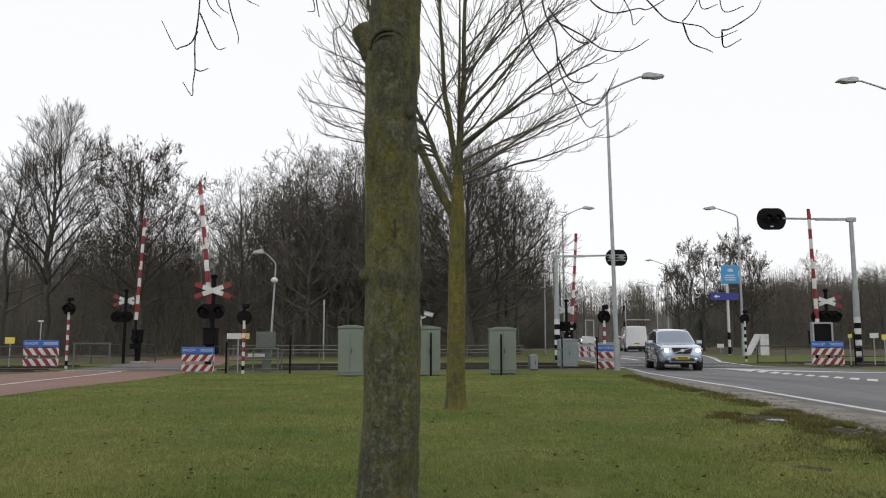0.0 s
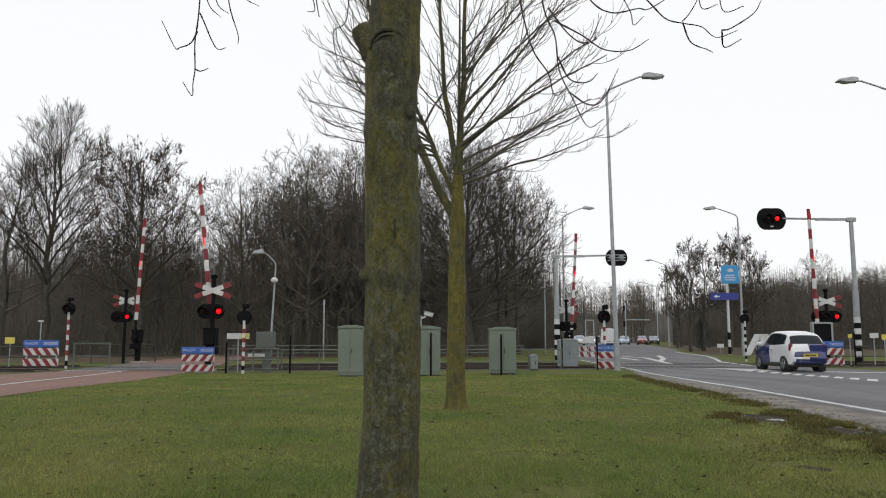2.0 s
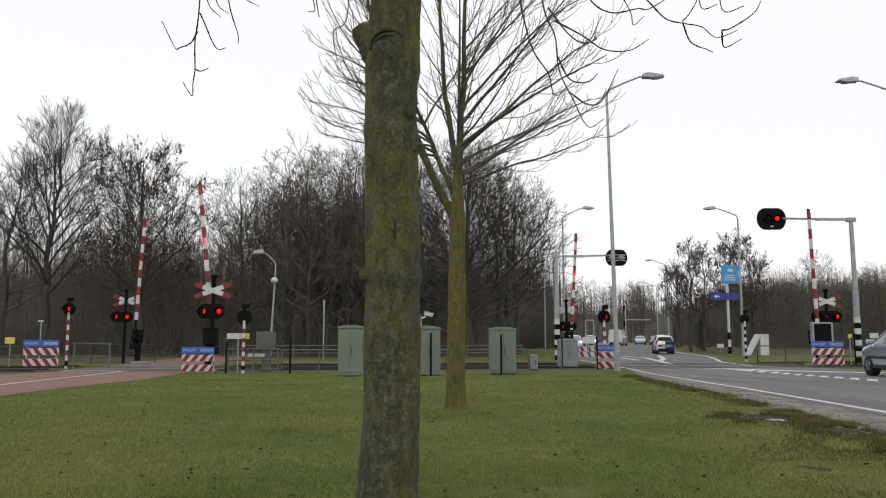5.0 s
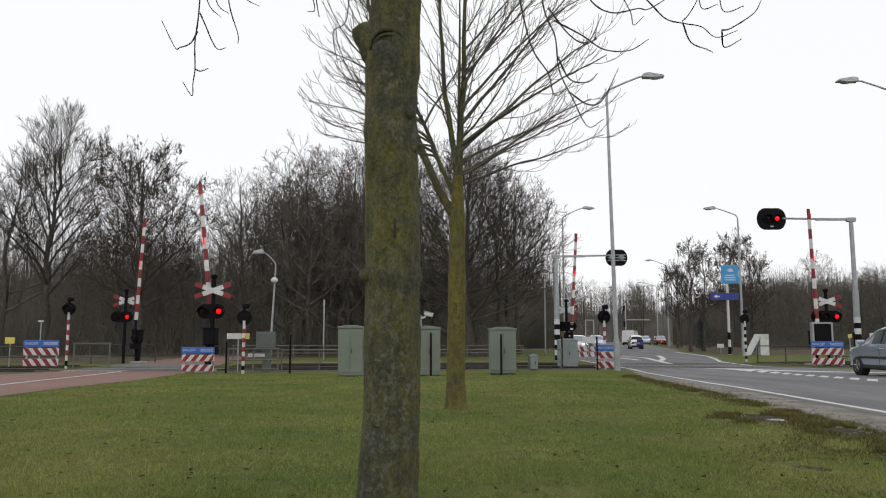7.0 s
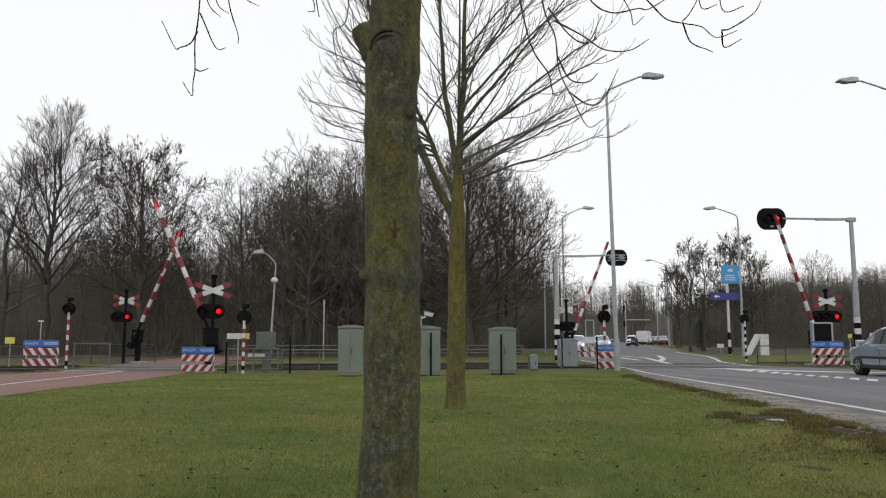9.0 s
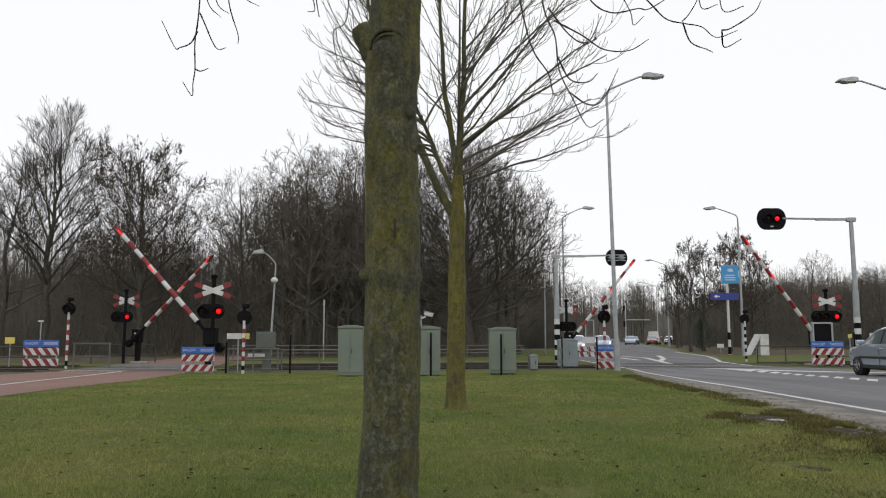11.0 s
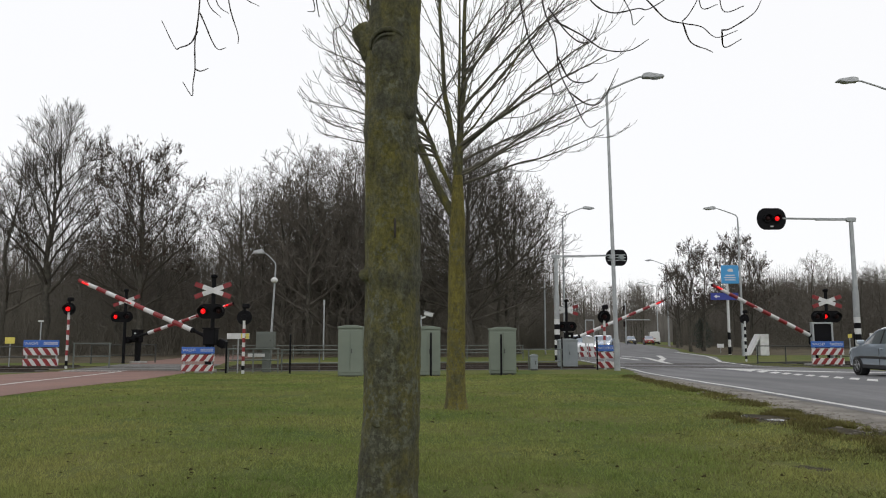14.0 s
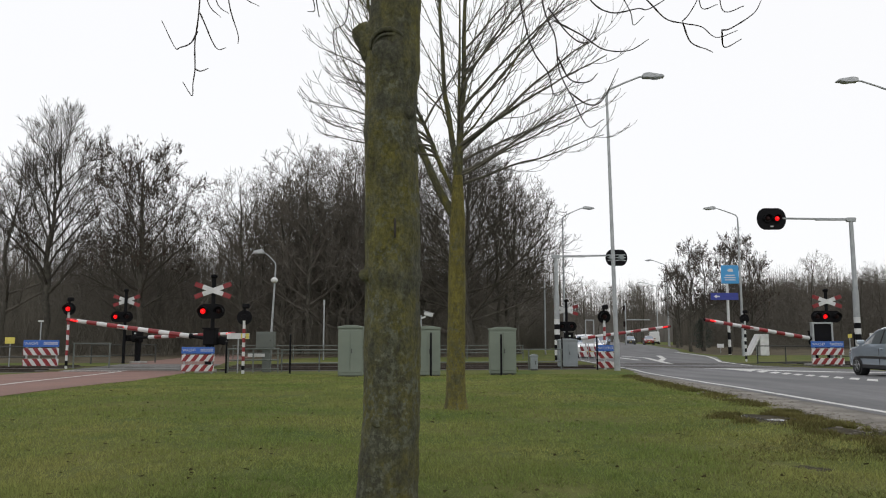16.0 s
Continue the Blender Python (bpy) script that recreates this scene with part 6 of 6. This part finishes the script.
def suv_details(c, L, W, H):
    """Grille, intakes, lamps, skid plate and roof rails of the big car."""
    f = L / 2
    g = part("chrome_frame", prism([(-0.40, 0.08), (0.40, 0.08), (0.30, -0.16), (-0.30, -0.16)], 0.03, "Y", bevel=0.01), PLASTIC, c, "black grille with chrome bar")
    g.matrix_basis = pose(f + 0.012, 0, 0.80, -10, 0, 90)
    for k in range(4):
        part("grille_bar", box((0.66 - 0.05 * k, 0.02, 0.012), (0, -0.022, 0.045 - 0.05 * k), bevel=0.003), BLACK, g)
    part("diagonal_bar", box((0.76, 0.02, 0.03), (0, -0.03, -0.04), (0, -17, 0), 0.006), ALLOY, g)
    part("emblem", rod((0, -0.03, -0.04), (0, -0.05, -0.04), 0.07, seg=18), ALLOY, g)
    lower = prism([(-0.46, 0.06), (0.46, 0.06), (0.38, -0.09), (-0.38, -0.09)], 0.05, "Y", bevel=0.01)
    part("lower_intake", lower, PLASTIC, c, "black lower intake").matrix_basis = pose(f + 0.012, 0, 0.42, 0, 0, 90)
    part("skid_plate", box((0.07, 1.0, 0.035), (f + 0.03, 0, 0.335), bevel=0.012), ALLOY, c)
    for s in (1, -1):
        part("fog_lamp", rod((f - 0.10, s * 0.62, 0.52), (f - 0.02, s * 0.62, 0.52), 0.055), CLEAR_LAMP, c)
        part("roof_rail", rod((-1.15, s * W * 0.335, H - 0.02), (0.05, s * W * 0.335, H - 0.005), 0.018, seg=8), ALLOY, c)
        part("side_intake", prism([(-0.13, 0.06), (0.10, 0.06), (0.05, -0.07), (-0.10, -0.07)], 0.05, "Y", bevel=0.01), PLASTIC, c, "black corner intake").matrix_basis = pose(f - 0.075, s * 0.60, 0.53, 0, 0, 90 + 22 * s)
        part("sill_bar", rod((-1.0, s * W * 0.5, 0.34), (1.0, s * W * 0.5, 0.34), 0.03, seg=8), ALLOY, c)
        part("rear_door_seam", box((0.012, 0.01, 0.52), (-0.95, s * (W / 2 + 0.001), 0.72), bevel=0), PLASTIC, c)
        part("waist_trim", box((2.2, 0.012, 0.02), (-0.35, s * W * 0.478, 1.03), bevel=0), ALLOY, c)
        part("lamp_glass", ball(0.17, (f - 0.19, s * W * 0.39, 0.81), (1.15, 0.85, 0.50), u=18, v=10), CLEAR_LAMP, c, smooth=True)


SILVER = car_paint("silver_blue_car_paint", (0.50, 0.59, 0.72), 0.55)
GREY_BLUE = car_paint("grey_blue_car_paint", (0.38, 0.44, 0.50), 0.45)
WHITE_PAINT = car_paint("white_car_paint", (0.74, 0.75, 0.77), 0.0)
BLUE_PAINT = car_paint("dark_blue_car_paint", (0.02, 0.03, 0.14), 0.1)
RED_PAINT = car_paint("dark_red_car_paint", (0.22, 0.03, 0.03), 0.1)
DARK_PAINT = car_paint("dark_grey_car_paint", (0.07, 0.075, 0.08), 0.2)

suv = car("suv", "silver-blue sport utility car with lit headlights", 4.2, 1.68, 1.60, SILVER, 1.0, 0.98, 0.27, 0.35, 0.6, lit=True, sill=0.3, plain=False)
suv_details(suv, 4.2, 1.68, 1.60)
hatchback = car("hatchback", "white and dark blue two-tone hatchback", 3.52, 1.43, 1.50, WHITE_PAINT, 0.95, 0.89, 0.22, 0.285, 0.64, paint2=BLUE_PAINT)
part("tailgate_panel", box((0.05, 0.62, 0.48), (-1.735, -0.32, 0.76), (0, -8, 0), 0.02), BLUE_PAINT, hatchback, "dark blue half of the tailgate")
part("bumper_skin", box((0.05, 0.60, 0.20), (-1.765, -0.30, 0.45), bevel=0.02), BLUE_PAINT, hatchback)
part("bumper_skin", box((0.05, 0.58, 0.18), (-1.765, 0.30, 0.46), bevel=0.02), WHITE_PAINT, hatchback)
estate = car("estate_car", "grey-blue car waiting at the crossing", 4.2, 1.7, 1.5, GREY_BLUE, 0.95, 0.9, 0.23, 0.275, 0.61, pane=SIDE_GLASS)
for side_y in (0.855, -0.855):
    part("side_strip", box((2.5, 0.025, 0.08), (-0.1, side_y, 0.56), bevel=0.01), PLASTIC, estate, "black rubbing strip")
van = car("delivery_van", "plain white delivery van", 5.2, 2.0, 2.3, WHITE_PAINT, 1.3, 1.15, 0.2, 0.34, 0.62, van=True, category="van")
white_car = car("saloon_car", "white car stopping before the crossing", 4.4, 1.78, 1.48, WHITE_PAINT, 0.95, 0.92, 0.24, 0.31, 0.61, lit=True)
follower = car("saloon_car", "silver car queueing behind the crossing", 4.3, 1.75, 1.47, SILVER, 0.95, 0.9, 0.24, 0.31, 0.61, lit=True)
red_car = car("hatchback", "dark red car far along the road", 4.0, 1.7, 1.5, RED_PAINT, 0.97, 0.9, 0.22, 0.31, 0.61)
dark_car = car("saloon_car", "dark grey car far along the road", 4.3, 1.75, 1.48, DARK_PAINT, 0.95, 0.9, 0.24, 0.31, 0.61)
grey_car = car("saloon_car", "silver car far along the road", 4.3, 1.75, 1.48, SILVER, 0.95, 0.9, 0.24, 0.31, 0.61)

# routes as (seconds, x, y) of each car's middle
ROUTES = [(suv, [(0, 9.35, 31.4), (0.5, 8.61, 24.9), (1.0, 7.78, 18.3), (1.4, 7.22, 12.9), (2.0, 6.5, 4.6), (3.0, 5.2, -8.4), (4.2, 4.0, -23), (6.3, 2.5, -40), (9, 2.0, -46), (16, 1.8, -48)], 1),
          (hatchback, [(0, 11.2, 4.0), (1.0, 12.3, 16.8), (1.5, 13.0, 24), (2.0, 13.3, 29.6), (2.5, 13.3, 34.2), (3.0, 13.9, 39.6), (3.5, 15.0, 45.8), (4.0, 15.9, 51.2), (4.2, 16.3, 53.4), (6.3, 20.1, 76.8), (7, 21.2, 84.7), (8, 23.2, 95.5), (9, 26.5, 107.5), (11, 40, 135), (13, 62, 162), (16, 95, 190)], 1),
          (estate, [(0, 12.2, 3.0), (2.0, 12.9, 12.0), (3.2, 13.5, 17.5), (4.2, 13.75, 20.9), (5.0, 13.9, 22.6), (6.0, 14.0, 23.2), (6.3, 14.0, 23.25), (16, 14.0, 23.26)], 1),
          (van, [(0, 17.8, 72), (0.5, 18.6, 79), (1.0, 19.3, 86), (1.7, 20.5, 95), (3, 22.0, 102), (4.2, 24.0, 108), (6.3, 28.2, 118), (8, 32, 126), (9, 34.2, 130), (11.3, 38.6, 140), (13, 39.0, 142), (16, 39.2, 143)], 1),
          (white_car, [(0, 26, 140), (4.2, 15.5, 92), (6.3, 11.6, 66), (8, 10.7, 62), (11.3, 10.4, 60.5), (13, 9.9, 56.5), (14.5, 9.5, 52), (16, 9.4, 50.5)], 1),
          (follower, [(0, 33, 170), (4.2, 21.5, 112), (6.3, 17.5, 90), (8, 16.6, 81), (11.3, 16.2, 78), (13, 15.4, 75), (14.5, 14.6, 71), (16, 14.0, 69)], 1),
          (red_car, [(0, 35.4, 134), (2, 34.2, 132), (4.2, 35.8, 131), (9, 37.5, 131), (11.3, 35.4, 131), (13, 35.0, 130.5), (16, 34.8, 130)], 259),
          (dark_car, [(0, 37.6, 135), (2, 37.0, 135), (4.2, 38.2, 136), (9, 38.0, 136), (11, 34.0, 137), (13, 33.3, 136), (16, 33.0, 135.5)], 259),
          (grey_car, [(0, 32.5, 133), (2, 31.2, 132), (4.2, 33.0, 130), (9, 34.8, 131), (11.3, 30.0, 125), (12.5, 26.5, 116), (14, 21, 99), (16, 17.2, 84)], 256)]


def smooth_at(rows, t):
    """Place on a route at a time, smoothed with finite-difference slopes."""
    ts = [r[0] for r in rows]
    i = max(0, min(len(rows) - 2, int(np.searchsorted(ts, t, "right")) - 1))
    h = ts[i + 1] - ts[i]
    u = (t - ts[i]) / h

    def slope(k, c):
        if k == 0:
            return (rows[1][c] - rows[0][c]) / (ts[1] - ts[0])
        if k == len(rows) - 1:
            return (rows[-1][c] - rows[-2][c]) / (ts[-1] - ts[-2])
        a, b = (rows[k][c] - rows[k - 1][c]) / (ts[k] - ts[k - 1]), (rows[k + 1][c] - rows[k][c]) / (ts[k + 1] - ts[k])
        return 0.0 if a * b <= 0 else 2 * a * b / (a + b)

    out = []
    for c in (1, 2):
        p0, p1, m0, m1 = rows[i][c], rows[i + 1][c], slope(i, c) * h, slope(i + 1, c) * h
        out.append((2 * u ** 3 - 3 * u * u + 1) * p0 + (u ** 3 - 2 * u * u + u) * m0 + (-2 * u ** 3 + 3 * u * u) * p1 + (u ** 3 - u * u) * m1)
    return out


# when the left lamps of the pairs light up; the right ones take over a third of a second later
LEFT_ON = [1.65, 2.05, 2.72, 3.36, 4.0, 4.65, 5.3, 5.97, 6.65, 7.33, 7.93, 8.62, 9.3, 9.95, 10.6, 11.1, 13.97, 14.6, 15.2, 15.9]
RIGHT_ON = [1.85, 2.37, 2.92, 3.66, 4.33, 4.98, 5.63, 6.27, 6.9, 7.6, 8.28, 8.92, 9.62, 10.28, 10.93, 13.62, 14.22, 14.82, 15.42]


def lamp_rows(base, ons, offs):
    """Turn a lens drum to its lit half at each time of ons, back at each of offs."""
    ev = sorted([(t, 0) for t in ons] + [(t, 180) for t in offs])
    rows, now = [(0.0, 180)], 180
    for t, goal in ev:
        if goal == now or t > 15.93:
            continue
        for k in range(4):
            rows.append((t - 0.05 + k / 30, now + (goal - now) * k / 3))
        now = goal
    rows.append((16.0, now))
    x, y, z = base
    return [(t, pose(x, y, z, 0, 0, a)) for t, a in rows]


def motions():
    for arm, pivot, rows in ARMS:
        walk(arm, [(0, pose(0, 0, pivot, 0, -rows[0][1], 0))] + [(t, pose(0, 0, pivot, 0, -a, 0)) for t, a in rows])
    for ob, x, turn in ARM_LAMPS:
        tip = x > 5
        ahead = abs(turn) < 2
        lit, d = (0, -0.092) if ahead else (180, 0.092)
        rows, now = [(0, 180 - lit)], 180 - lit
        early = abs(math.degrees(turn)) > 165 or -30 < math.degrees(turn) < -15
        for t in ((7.6 if early else 10.3),) if tip else (1.7, 7.4, 10.3, 12.9):
            goal = lit if now != lit else 180 - lit
            rows += [(t + k / 30, now + (goal - now) * k / 3) for k in range(4)]
            now = goal
        walk(ob, [(t, pose(x, d, 0, a)) for t, a in rows + [(16, now)]])
    over_r = [k - 0.15 for k in range(3, 17)]
    over_l = [k + 0.35 for k in range(2, 17)]
    offs_l = [next((r for r in RIGHT_ON if r > t), 16) if not 11.0 < t < 13 else 11.4 for t in LEFT_ON]
    offs_r = [next((q for q in LEFT_ON if q > t), 16) if not 13 < t < 14 else 13.8 for t in RIGHT_ON]
    late = {4.0: 4.1, 7.93: 8.07, 15.2: 15.44, 15.42: 15.7}
    left_a, right_a = [late.get(t, t) for t in LEFT_ON], [late.get(t, t) for t in RIGHT_ON]
    offs_la = [late.get(t, t) for t in offs_l]
    offs_ra = [late.get(t, t) for t in offs_r]
    plan = {"AL": (left_a, offs_la), "AR": (right_a, offs_ra), "L": (LEFT_ON, offs_l), "S": ([t for t in LEFT_ON if t < 11.2] + [13.6, 14.42, 15.2, 15.8], [t for t in offs_l if t < 11.5] + [14.05, 14.66, 15.46]), "M": ([t for t in LEFT_ON if t < 8.3], [t for t in offs_l if t < 8.5]), "R": (RIGHT_ON, offs_r), "OR": ([1.95] + over_r, over_l), "OL": (over_l, over_r)}
    for ob, side in FLASHERS:
        walk(ob, lamp_rows(ob.matrix_basis.translation.copy(), *plan[side]))
    for thing_, rows, facing in ROUTES:
        times = sorted({r[0] for r in rows} | {0.1 * k for k in range(0, 45)} | {0.5 * k for k in range(33)})
        keyed, total, spin = [], 0.0, []
        last = None
        for t in times:
            x, y = smooth_at(rows, t)
            a, b = smooth_at(rows, max(0, t - 0.15)), smooth_at(rows, min(16, t + 0.15))
            dx, dy = b[0] - a[0], b[1] - a[1]
            if math.hypot(dx, dy) > 0.02 or last is None:
                heading = facing if facing > 1 else math.degrees(math.atan2(dy, dx))
            keyed.append((t, on(x, y, heading, 0.010)))
            last = (x, y)
        walk(thing_, keyed)
    # wheels roll while their car is near
    for ob, owner, wx, wy, r in WHEELS:
        rows = next(q for c, q, _ in ROUTES if c == owner)
        near = owner in (suv, hatchback, estate)
        if not near:
            continue
        stop = 2.0 if owner == suv else (6.2 if owner == estate else 5.0)
        turn, keys, prev = 0.0, [], smooth_at(rows, 0)
        for k in range(int(stop * 30) + 1):
            q = smooth_at(rows, k / 30)
            turn += math.degrees(math.hypot(q[0] - prev[0], q[1] - prev[1]) / r)
            prev = q
            keys.append((k / 30, pose(wx, wy, r, 0, turn % 360, 0)))
        keys.append((16, keys[-1][1]))
        walk(ob, keys)


motions()
